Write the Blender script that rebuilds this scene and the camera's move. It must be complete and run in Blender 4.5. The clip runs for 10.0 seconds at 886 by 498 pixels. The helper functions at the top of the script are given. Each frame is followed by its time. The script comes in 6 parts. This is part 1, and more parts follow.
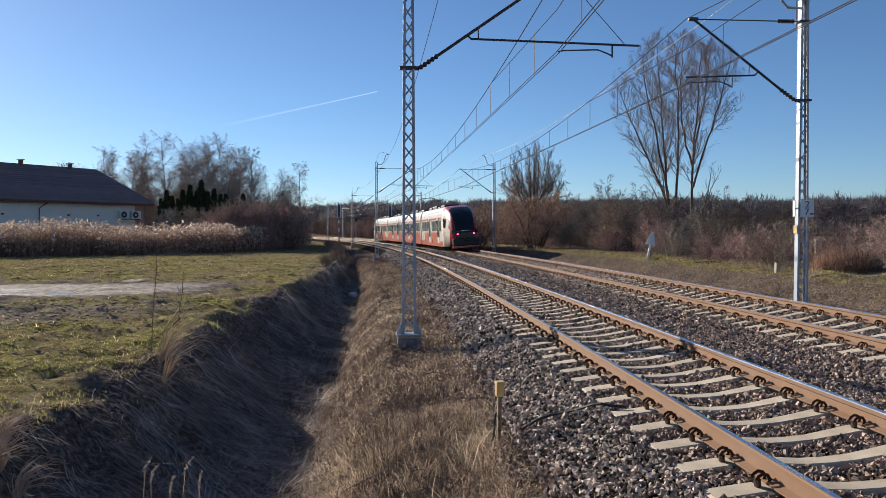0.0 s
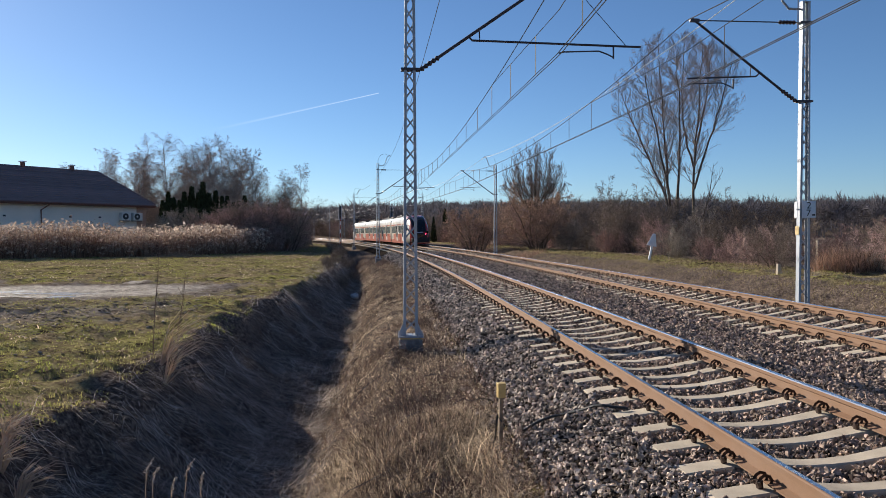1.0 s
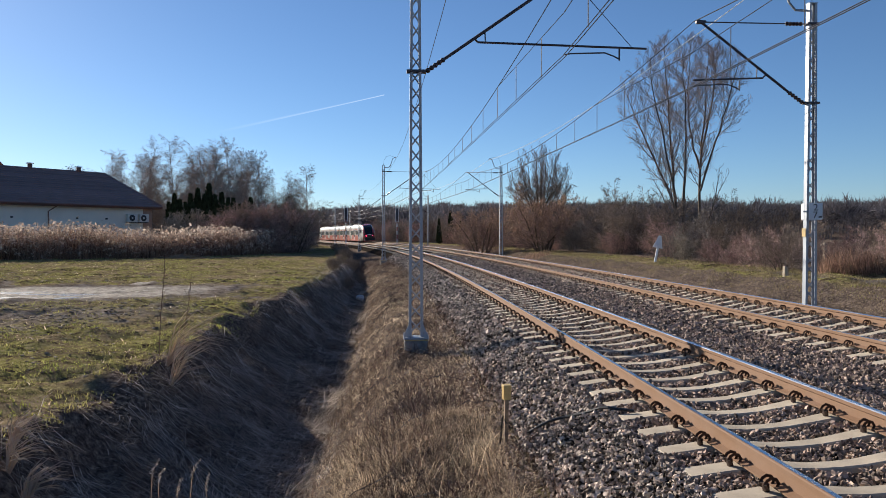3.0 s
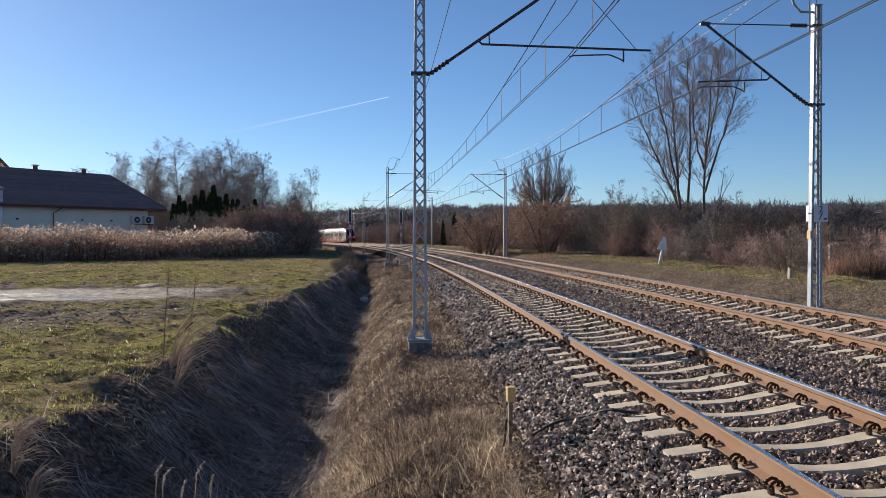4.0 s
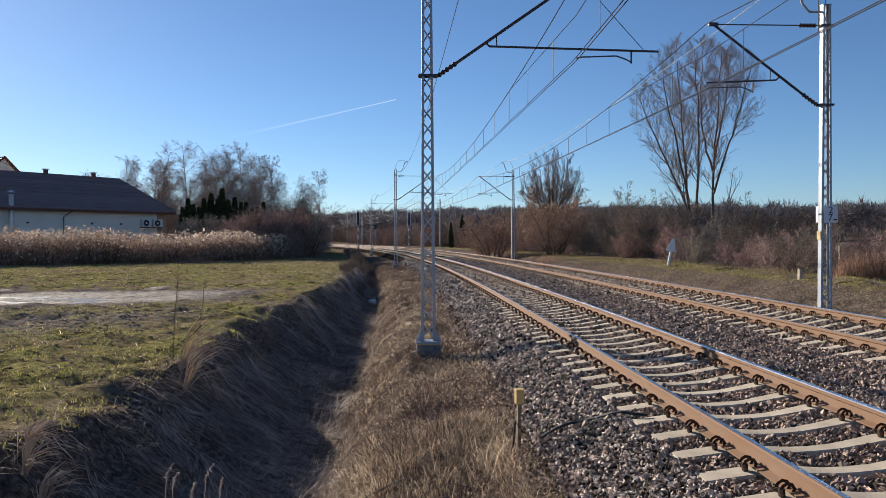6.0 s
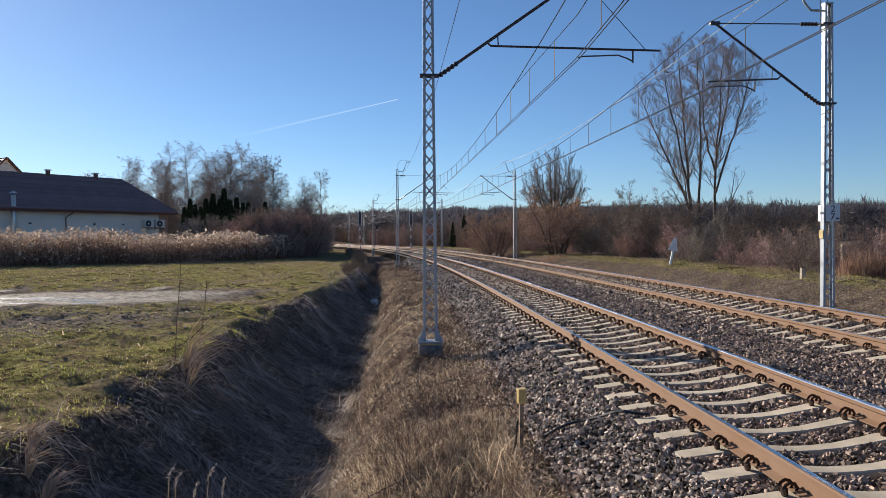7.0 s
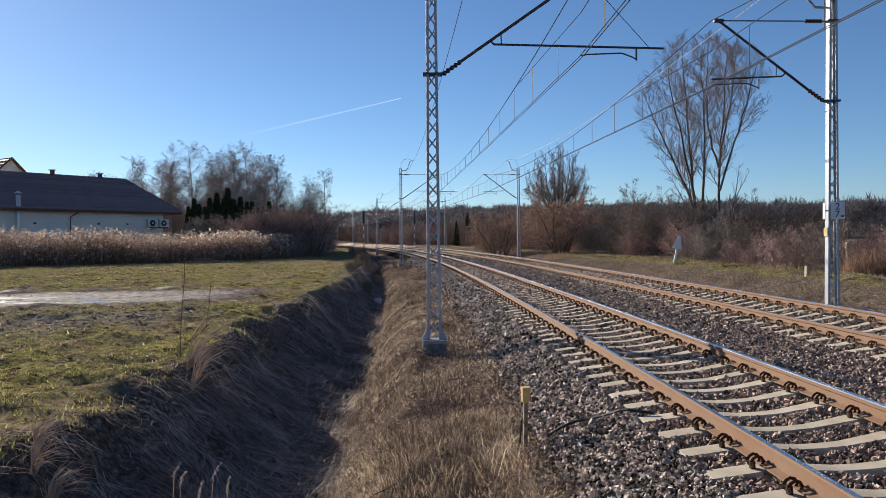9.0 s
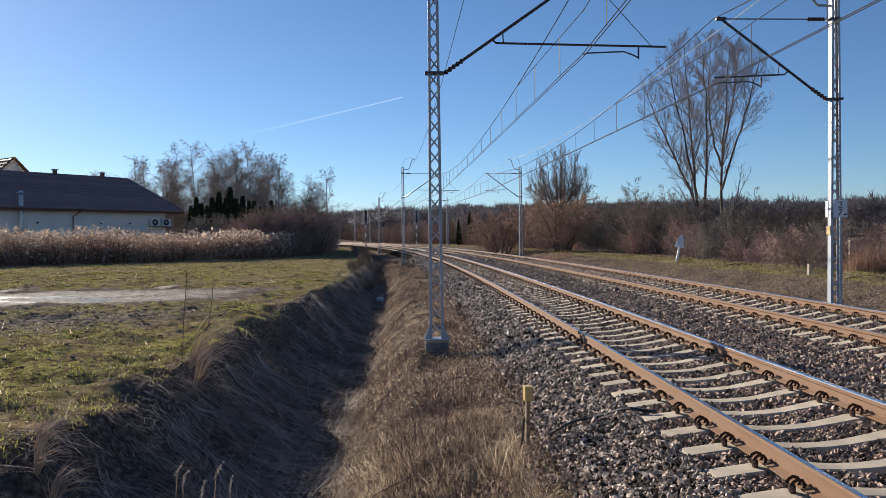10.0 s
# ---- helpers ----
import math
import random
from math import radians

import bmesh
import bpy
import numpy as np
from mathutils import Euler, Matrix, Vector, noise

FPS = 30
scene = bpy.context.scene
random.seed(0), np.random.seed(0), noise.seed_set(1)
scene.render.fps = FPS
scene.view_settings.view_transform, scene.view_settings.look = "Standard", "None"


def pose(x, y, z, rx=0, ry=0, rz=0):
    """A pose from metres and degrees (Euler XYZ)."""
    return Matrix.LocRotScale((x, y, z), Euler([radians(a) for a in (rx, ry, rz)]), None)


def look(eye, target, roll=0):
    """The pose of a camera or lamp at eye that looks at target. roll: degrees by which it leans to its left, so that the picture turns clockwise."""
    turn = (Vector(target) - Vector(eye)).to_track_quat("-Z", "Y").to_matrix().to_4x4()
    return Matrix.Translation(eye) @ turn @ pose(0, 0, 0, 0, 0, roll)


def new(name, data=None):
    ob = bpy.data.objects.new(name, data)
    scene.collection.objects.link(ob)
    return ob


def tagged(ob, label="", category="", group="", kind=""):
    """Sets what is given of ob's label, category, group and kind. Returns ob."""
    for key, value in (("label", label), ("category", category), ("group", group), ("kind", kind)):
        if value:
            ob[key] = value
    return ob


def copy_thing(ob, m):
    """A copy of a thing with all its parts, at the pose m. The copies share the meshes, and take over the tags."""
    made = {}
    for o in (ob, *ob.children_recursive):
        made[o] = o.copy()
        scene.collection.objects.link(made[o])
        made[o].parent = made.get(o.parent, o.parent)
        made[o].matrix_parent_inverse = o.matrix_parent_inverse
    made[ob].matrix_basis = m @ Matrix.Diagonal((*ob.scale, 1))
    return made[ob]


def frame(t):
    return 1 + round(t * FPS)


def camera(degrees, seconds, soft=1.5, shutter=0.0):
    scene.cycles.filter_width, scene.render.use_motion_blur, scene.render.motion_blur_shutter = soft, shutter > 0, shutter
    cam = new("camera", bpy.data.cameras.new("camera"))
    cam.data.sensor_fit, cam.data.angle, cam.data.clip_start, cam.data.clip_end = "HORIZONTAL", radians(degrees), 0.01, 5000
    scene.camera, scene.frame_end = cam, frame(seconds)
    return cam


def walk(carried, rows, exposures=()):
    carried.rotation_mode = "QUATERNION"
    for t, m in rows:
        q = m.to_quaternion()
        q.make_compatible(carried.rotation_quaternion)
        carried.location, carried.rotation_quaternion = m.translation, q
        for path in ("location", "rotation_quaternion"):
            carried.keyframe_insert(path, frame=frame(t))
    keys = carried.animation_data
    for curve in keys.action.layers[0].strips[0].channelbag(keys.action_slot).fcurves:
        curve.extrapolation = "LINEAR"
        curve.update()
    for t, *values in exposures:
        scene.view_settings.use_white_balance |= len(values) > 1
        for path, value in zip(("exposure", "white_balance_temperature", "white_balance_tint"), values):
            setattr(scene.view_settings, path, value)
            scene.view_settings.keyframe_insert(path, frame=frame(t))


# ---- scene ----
EYE = (0.0, 0.0, 1.673)
cam = camera(61.58, 10.0, soft=0.6)
# seconds, turn to the left, tilt up, lean: the camera is held in one place and turned a little
TURNS = (
    (0.0, -1.235, -1.325, 0.056), (0.5, -1.204, -1.244, 0.150), (1.0, -1.129, -1.214, 0.107),
    (1.5, -1.078, -1.225, 0.083), (2.0, -0.970, -1.186, 0.035), (2.5, -0.834, -1.142, 0.055),
    (4.0, -0.394, -0.936, 0.042), (4.5, -0.175, -0.876, 0.090), (5.0, 0.000, -0.815, 0.109),
    (5.5, 0.131, -0.760, 0.162), (7.0, 0.364, -0.785, 0.370), (7.5, 0.449, -0.800, 0.395),
    (8.0, 0.513, -0.834, 0.444), (8.5, 0.584, -0.847, 0.510), (9.0, 0.648, -0.878, 0.530),
    (9.5, 0.746, -0.902, 0.550), (10.0, 0.809, -0.962, 0.602))
walk(cam, [(t, pose(*EYE, 90 + tilt, lean, turn)) for t, turn, tilt, lean in TURNS])

# ---- light: a clear winter sky, the low sun ahead and to the left ----
SUN_AZ, SUN_EL = 39.0, 19.5          # degrees to the left of +y, degrees above the horizon
world = bpy.data.worlds.new("sky")
scene.world = world
world.use_nodes = True
wn = world.node_tree.nodes
sky = wn.new("ShaderNodeTexSky")
sky.sky_type = 'NISHITA'
sky.sun_disc = False
sky.sun_elevation, sky.sun_rotation = radians(SUN_EL), radians(-SUN_AZ)
sky.altitude, sky.air_density, sky.dust_density, sky.ozone_density = 500, 0.87, 0.14, 5.4
wn["Background"].inputs["Strength"].default_value = 0.0665
world.node_tree.links.new(sky.outputs[0], wn["Background"].inputs["Color"])
sun_data = bpy.data.lights.new("sun", 'SUN')
sun_data.energy, sun_data.angle, sun_data.color = 5.0, radians(0.55), (1.0, 0.91, 0.78)
sun = new("sun", sun_data)
TO_SUN = Vector((-math.sin(radians(SUN_AZ)) * math.cos(radians(SUN_EL)), math.cos(radians(SUN_AZ)) * math.cos(radians(SUN_EL)), math.sin(radians(SUN_EL))))
sun.matrix_world = look((0, 0, 60), Vector((0, 0, 60)) - TO_SUN)
scene.view_settings.exposure = 0.76
# ---- materials ----
def material(name, base, rough=0.8, metal=0.0, vary=0.25, scale=6.0, fine=60.0, bump=0.0, hue2=None, island=0.0, each=0.0, spec=0.5, through_light=0.0):
    """A surface of one substance: broad patches and fine grain in its colour, an uneven gloss, and a fine relief."""
    m = bpy.data.materials.new(name)
    m.use_nodes = True
    nt = m.node_tree
    n, l = nt.nodes, nt.links
    b = n["Principled BSDF"]
    b.inputs["Roughness"].default_value, b.inputs["Metallic"].default_value = rough, metal
    b.inputs["Specular IOR Level"].default_value = spec
    co = n.new("ShaderNodeTexCoord")
    n1 = n.new("ShaderNodeTexNoise")
    n1.inputs["Scale"].default_value, n1.inputs["Detail"].default_value = scale, 5
    n2 = n.new("ShaderNodeTexNoise")
    n2.inputs["Scale"].default_value, n2.inputs["Detail"].default_value = fine, 3
    l.new(co.outputs["Object"], n1.inputs["Vector"])
    l.new(co.outputs["Object"], n2.inputs["Vector"])
    ramp = n.new("ShaderNodeValToRGB")
    second = hue2 or tuple(c * (1 - vary) for c in base)
    ramp.color_ramp.elements[0].position, ramp.color_ramp.elements[1].position = 0.34, 0.66
    ramp.color_ramp.elements[0].color, ramp.color_ramp.elements[1].color = (*second, 1), (*base, 1)
    l.new(n1.outputs["Fac"], ramp.inputs["Fac"])
    colour = ramp.outputs["Color"]

    def scaled(value, low, high, col):
        r = n.new("ShaderNodeMapRange")
        r.inputs["To Min"].default_value, r.inputs["To Max"].default_value = low, high
        l.new(value, r.inputs["Value"])
        h = n.new("ShaderNodeHueSaturation")
        l.new(r.outputs[0], h.inputs["Value"])
        l.new(col, h.inputs["Color"])
        return h.outputs["Color"]

    colour = scaled(n2.outputs["Fac"], 1 - vary, 1 + vary, colour)
    if island:
        g = n.new("ShaderNodeNewGeometry")
        colour = scaled(g.outputs["Random Per Island"], 1 - island, 1 + island, colour)
    if each:
        g = n.new("ShaderNodeObjectInfo")
        colour = scaled(g.outputs["Random"], 1 - each, 1 + each, colour)
    l.new(colour, b.inputs["Base Color"])
    r = n.new("ShaderNodeMapRange")
    r.inputs["To Min"].default_value, r.inputs["To Max"].default_value = max(0.05, rough - 0.12), min(1, rough + 0.12)
    l.new(n1.outputs["Fac"], r.inputs["Value"])
    l.new(r.outputs[0], b.inputs["Roughness"])
    if bump:
        bp = n.new("ShaderNodeBump")
        bp.inputs["Strength"].default_value, bp.inputs["Distance"].default_value = 0.6, bump
        l.new(n2.outputs["Fac"], bp.inputs["Height"])
        l.new(bp.outputs["Normal"], b.inputs["Normal"])
    if through_light:
        t = n.new("ShaderNodeBsdfTranslucent")
        l.new(colour, t.inputs["Color"])
        mix = n.new("ShaderNodeMixShader")
        mix.inputs["Fac"].default_value = through_light
        l.new(b.outputs[0], mix.inputs[1])
        l.new(t.outputs[0], mix.inputs[2])
        l.new(mix.outputs[0], n["Material Output"].inputs["Surface"])
    return m


def glow(name, colour, strength):
    m = bpy.data.materials.new(name)
    m.use_nodes = True
    b = m.node_tree.nodes["Principled BSDF"]
    b.inputs["Base Color"].default_value = (*colour, 1)
    b.inputs["Emission Color"].default_value = (*colour, 1)
    b.inputs["Emission Strength"].default_value = strength
    return m


def ground_material():
    """Earth whose cover changes from place to place: turf, mud, dead litter, crushed stone with gap shade in its
    colour.
    """
    m = bpy.data.materials.new("earth")
    m.use_nodes = True
    n, l = m.node_tree.nodes, m.node_tree.links
    b = n["Principled BSDF"]
    co = n.new("ShaderNodeTexCoord")

    def noise_at(scale, detail=6, rough=0.6):
        x = n.new("ShaderNodeTexNoise")
        x.inputs["Scale"].default_value, x.inputs["Detail"].default_value, x.inputs["Roughness"].default_value = scale, detail, rough
        l.new(co.outputs["Object"], x.inputs["Vector"])
        return x.outputs["Fac"]

    def ramp(value, stops):
        r = n.new("ShaderNodeValToRGB")
        while len(r.color_ramp.elements) < len(stops):
            r.color_ramp.elements.new(0.5)
        for e, (p, c) in zip(r.color_ramp.elements, stops):
            e.position, e.color = p, (*c, 1)
        l.new(value, r.inputs["Fac"])
        return r.outputs["Color"]

    def mix(fac, a, c):
        x = n.new("ShaderNodeMix")
        x.data_type = 'RGBA'
        l.new(fac, x.inputs["Factor"])
        l.new(a, x.inputs["A"])
        l.new(c, x.inputs["B"])
        return x.outputs["Result"]

    broad, mid, fine = noise_at(0.35), noise_at(2.2), noise_at(28, 4)
    turf = ramp(noise_at(3.6, 9, 0.78), [(0.42, (0.034, 0.025, 0.020)), (0.47, (0.14, 0.108, 0.064)), (0.53, (0.24, 0.235, 0.065)), (0.64, (0.42, 0.345, 0.19))])
    straw = ramp(noise_at(4.2, 9, 0.78), [(0.38, (0.07, 0.050, 0.036)), (0.5, (0.25, 0.19, 0.115)), (0.66, (0.44, 0.345, 0.215))])
    field = mix(ramp(broad, [(0.42, (0, 0, 0)), (0.60, (1, 1, 1))]), turf, straw)
    litter = ramp(noise_at(11, 8, 0.7), [(0.34, (0.050, 0.036, 0.030)), (0.5, (0.140, 0.106, 0.088)), (0.66, (0.33, 0.26, 0.205))])
    mud = ramp(noise_at(3.4, 8, 0.72), [(0.36, (0.075, 0.058, 0.047)), (0.48, (0.19, 0.155, 0.13)), (0.64, (0.32, 0.275, 0.24))])
    # near-black, so the shade between ballast stones is painted into the bed
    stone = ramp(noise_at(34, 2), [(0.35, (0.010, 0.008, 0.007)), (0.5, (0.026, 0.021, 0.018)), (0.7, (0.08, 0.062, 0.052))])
    zone = n.new("ShaderNodeAttribute")
    zone.attribute_name = "zone"
    sep = n.new("ShaderNodeSeparateColor")
    l.new(zone.outputs["Color"], sep.inputs["Color"])

    def edge(value):
        a = n.new("ShaderNodeMath")
        a.operation = 'MULTIPLY_ADD'
        a.inputs[1].default_value, a.inputs[2].default_value = 0.7, -0.35
        l.new(mid, a.inputs[0])
        s = n.new("ShaderNodeMath")
        s.operation = 'ADD'
        l.new(a.outputs[0], s.inputs[0])
        l.new(value, s.inputs[1])
        return ramp(s.outputs[0], [(0.35, (0, 0, 0)), (0.65, (1, 1, 1))])

    colour = mix(edge(sep.outputs["Green"]), field, litter)
    colour = mix(edge(sep.outputs["Blue"]), colour, mud)
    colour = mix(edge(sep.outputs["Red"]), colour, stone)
    v = n.new("ShaderNodeMapRange")
    v.inputs["To Min"].default_value, v.inputs["To Max"].default_value = 0.6, 1.4
    l.new(fine, v.inputs["Value"])
    h = n.new("ShaderNodeHueSaturation")
    l.new(v.outputs[0], h.inputs["Value"])
    l.new(colour, h.inputs["Color"])
    l.new(h.outputs["Color"], b.inputs["Base Color"])
    wet = n.new("ShaderNodeMapRange")
    wet.inputs["From Min"].default_value = 0.75
    wet.inputs["To Min"].default_value, wet.inputs["To Max"].default_value = 0.95, 0.80
    l.new(sep.outputs["Blue"], wet.inputs["Value"])
    l.new(wet.outputs[0], b.inputs["Roughness"])
    gloss = n.new("ShaderNodeMath")
    gloss.operation = 'MULTIPLY_ADD'
    gloss.inputs[1].default_value, gloss.inputs[2].default_value = 0.6, -0.52
    gloss.use_clamp = True
    l.new(sep.outputs["Blue"], gloss.inputs[0])
    l.new(gloss.outputs[0], b.inputs["Specular IOR Level"])
    bp = n.new("ShaderNodeBump")
    bp.inputs["Strength"].default_value, bp.inputs["Distance"].default_value = 0.9, 0.10
    l.new(noise_at(13, 8, 0.7), bp.inputs["Height"])
    l.new(bp.outputs["Normal"], b.inputs["Normal"])
    return m


EARTH = ground_material()
STONE = material("crushed_stone", (0.44, 0.33, 0.262), 0.8, vary=0.25, scale=9, fine=70, hue2=(0.155, 0.115, 0.095), island=0.75, spec=0.2)
CLEAN_STONE = material("clean_crushed_stone", (0.56, 0.46, 0.385), 0.8, vary=0.25, scale=9, fine=70, hue2=(0.19, 0.148, 0.122), island=0.9, spec=0.2)
CONCRETE = material("sleeper_concrete", (0.52, 0.445, 0.35), 0.85, vary=0.12, scale=5, fine=90, bump=0.004, hue2=(0.40, 0.34, 0.27), each=0.10, spec=0.15)
GREY_CONCRETE = material("foundation_concrete", (0.23, 0.24, 0.25), 0.85, vary=0.2, scale=7, fine=60, bump=0.006, hue2=(0.13, 0.14, 0.15))
RUST = material("rusty_steel", (0.235, 0.148, 0.10), 0.75, 0.0, vary=0.16, scale=3, fine=120, bump=0.0015, hue2=(0.215, 0.125, 0.075), spec=0.15)
POLISHED = material("polished_rail_head", (0.58, 0.59, 0.62), 0.25, 1.0, vary=0.08, scale=2, fine=150)
CLIP_STEEL = material("oiled_clip_steel", (0.060, 0.032, 0.022), 0.6, 0.3, vary=0.3, scale=30, fine=200)
GALVANISED = material("painted_mast_steel", (0.33, 0.352, 0.395), 0.5, 0.15, vary=0.10, scale=4, fine=40, bump=0.001, hue2=(0.30, 0.325, 0.37))
BRACKET = material("bracket_tube_steel", (0.060, 0.055, 0.070), 0.55, 0.3, vary=0.2, scale=8, fine=60)
INSULATOR = material("brown_glazed_insulator", (0.050, 0.028, 0.024), 0.2, vary=0.1, scale=10, fine=60)
COPPER = material("weathered_wire", (0.085, 0.085, 0.095), 0.5, 0.25, vary=0.1, scale=3, fine=50, spec=0.15)
# near-white base colour stands for sunlight falling on the right-hand earth rope
SUNLIT_ROPE = material("sunlit_white_rope", (0.80, 0.80, 0.80), 0.45, 0.3, vary=0.05, scale=3, fine=50)
WOOD = material("weathered_wood", (0.30, 0.215, 0.14), 0.85, vary=0.35, scale=9, fine=80, hue2=(0.13, 0.09, 0.065))
SOIL = material("soil_clods", (0.34, 0.275, 0.22), 0.95, vary=0.3, scale=9, fine=60, hue2=(0.17, 0.132, 0.105), island=0.6, spec=0.05)
YELLOW = material("yellow_plastic", (0.58, 0.40, 0.15), 0.5, vary=0.12, scale=12, fine=90)
SIGN_WHITE = material("sign_enamel", (0.68, 0.70, 0.74), 0.4, vary=0.06, scale=9, fine=70)
SIGN_BLACK = material("black_lettering", (0.02, 0.02, 0.025), 0.5, vary=0.1)
BARK = material("poplar_bark", (0.17, 0.13, 0.10), 0.9, vary=0.3, scale=3, fine=30, hue2=(0.10, 0.078, 0.06), spec=0.06)
TWIG = material("brown_twigs", (0.255, 0.198, 0.158), 0.85, vary=0.25, scale=2, fine=20, island=0.65, each=0.25, through_light=0.06, spec=0.06)
TWIG_RED = material("reddish_brown_twigs", (0.37, 0.25, 0.222), 0.85, vary=0.25, scale=2, fine=20, island=0.65, each=0.25, through_light=0.06, spec=0.06)
TWIG_GREY = material("greyish_twigs", (0.31, 0.265, 0.225), 0.85, vary=0.25, scale=2, fine=20, island=0.65, each=0.25, through_light=0.06, spec=0.06)
TREE_TWIG = material("tree_twigs", (0.36, 0.285, 0.245), 0.85, vary=0.25, scale=0.6, fine=6, island=0.35, each=0.12, spec=0.06)
BIRCH_BARK = material("white_birch_bark", (0.46, 0.42, 0.38), 0.8, vary=0.35, scale=4, fine=20, hue2=(0.16, 0.13, 0.12), spec=0.06)
DEAD_LEAF = material("dead_oak_leaves", (0.34, 0.232, 0.168), 0.75, vary=0.2, scale=3, fine=30, island=0.45, through_light=0.3, spec=0.06)
THUJA = material("thuja_foliage", (0.045, 0.055, 0.028), 0.8, vary=0.3, scale=3, fine=30, island=0.4, spec=0.06)
WOODS = material("far_bare_woods", (0.185, 0.167, 0.172), 0.9, vary=0.3, scale=0.05, fine=0.8, hue2=(0.145, 0.13, 0.138), island=0.5, through_light=0.15, spec=0.06)
VERGE = material("verge_grass_blades", (0.40, 0.315, 0.195), 0.85, vary=0.25, scale=0.6, fine=9, hue2=(0.20, 0.155, 0.085), island=0.6, through_light=0.2, spec=0.06)
STRAW = material("dry_grass_blades", (0.72, 0.585, 0.42), 0.8, vary=0.25, scale=0.6, fine=9, hue2=(0.39, 0.30, 0.22), island=0.8, through_light=0.45, spec=0.06)
DULL_STRAW = material("weathered_dead_grass", (0.60, 0.52, 0.465), 0.85, vary=0.25, scale=0.6, fine=9, hue2=(0.27, 0.225, 0.20), island=0.75, through_light=0.2, spec=0.06)
DEAD_STEM = material("dead_weed_stems", (0.26, 0.17, 0.13), 0.85, vary=0.25, scale=0.8, fine=9, hue2=(0.115, 0.074, 0.058), island=0.65, spec=0.06)
GREEN = material("winter_turf_blades", (0.335, 0.345, 0.09), 0.75, vary=0.3, scale=0.7, fine=9, hue2=(0.31, 0.25, 0.12), island=0.6, through_light=0.35, spec=0.06)
REED = material("reed_stems", (0.36, 0.235, 0.175), 0.85, vary=0.2, scale=0.4, fine=6, hue2=(0.23, 0.14, 0.105), island=0.6, through_light=0.3, spec=0.06)
PLUME = material("reed_plumes", (0.62, 0.51, 0.42), 0.95, vary=0.2, scale=0.6, fine=10, hue2=(0.40, 0.30, 0.24), island=0.5, through_light=0.3, spec=0.06)
PLASTER = material("cream_render", (0.80, 0.74, 0.66), 0.9, vary=0.06, scale=0.6, fine=25, bump=0.003, hue2=(0.74, 0.68, 0.61))
ROOF_DARK = material("dark_brown_roof_tiles", (0.235, 0.165, 0.16), 0.75, vary=0.15, scale=0.8, fine=14, bump=0.01, each=0.10, spec=0.2)
ROOF_ORANGE = material("orange_clay_tiles", (0.40, 0.20, 0.10), 0.7, vary=0.15, scale=2, fine=20, each=0.1)
FASCIA = material("brown_fascia", (0.17, 0.075, 0.055), 0.6, vary=0.15, scale=3, fine=30)
BRICK_PINK = material("pink_brick", (0.42, 0.26, 0.20), 0.85, vary=0.2, scale=3, fine=30)
PIPE_STEEL = material("stainless_flue", (0.72, 0.68, 0.64), 0.4, 0.4, vary=0.08, scale=4, fine=30)
UNIT_WHITE = material("air_conditioner_enamel", (0.62, 0.61, 0.58), 0.5, vary=0.06, scale=4, fine=30)
DARK_GRILLE = material("dark_grille", (0.03, 0.03, 0.035), 0.5, vary=0.2)
TRAIN_RED = material("train_red_paint", (0.34, 0.030, 0.028), 0.25, vary=0.06, scale=1, fine=12)
TRAIN_CREAM = material("train_cream_paint", (0.60, 0.55, 0.49), 0.3, vary=0.05, scale=1, fine=12)
TRAIN_ORANGE = material("train_orange_red_paint", (0.45, 0.13, 0.085), 0.3, vary=0.06, scale=1, fine=12)
TRAIN_SILVER = material("train_silver_paint", (0.60, 0.60, 0.60), 0.3, vary=0.05, scale=1, fine=12)
TRAIN_DARK = material("train_underframe", (0.030, 0.026, 0.025), 0.7, vary=0.3, scale=3, fine=20)
TRAIN_GLASS = material("train_tinted_glass", (0.012, 0.013, 0.018), 0.08, vary=0.05, scale=1, fine=10)
TRAIN_WINDOW = material("train_side_glass", (0.16, 0.20, 0.20), 0.15, vary=0.15, scale=0.6, fine=6)
TAIL_LIGHT = glow("tail_light", (1.0, 0.03, 0.09), 6.0)
SIGNAL_BLUE = material("signal_backboard", (0.06, 0.08, 0.13), 0.5, vary=0.15)
SIGNAL_RED = material("signal_post_red", (0.28, 0.05, 0.04), 0.6, vary=0.15)
PLASTIC_BAG = material("white_plastic_bag", (0.72, 0.72, 0.74), 0.5, vary=0.08, scale=8, fine=40)
BLUE_LITTER = material("blue_plastic_scrap", (0.05, 0.12, 0.42), 0.4, vary=0.1)
RUBBER = material("black_rubber_cable", (0.02, 0.02, 0.022), 0.5, vary=0.2)
WATER = material("puddle_water", (0.10, 0.088, 0.075), 0.26, vary=0.1, scale=1.5, fine=9, bump=0.012, spec=0.5)
WATER.node_tree.nodes["Principled BSDF"].inputs["IOR"].default_value = 1.33
# ---- the line: a left-hand curve of one radius; u runs to its right from the first rail, s along it ----
HEAD, BEND, START = 0.03565, 0.0012291, 2.790
RADIUS = 1 / BEND
CX, CY = START - math.cos(HEAD) * RADIUS, -math.sin(HEAD) * RADIUS
TRACK2, CANT1, CANT2, RISE2 = 4.566, 0.0602, 0.0726, 0.0476


def on_line(u, s, z=0.0):
    a = HEAD + BEND * s
    return Vector((CX + (RADIUS + u) * math.cos(a), CY + (RADIUS + u) * math.sin(a), z))


def line_coords(x, y):
    """u and s of plan points."""
    return np.hypot(x - CX, y - CY) - RADIUS, (np.arctan2(y - CY, x - CX) - HEAD) / BEND


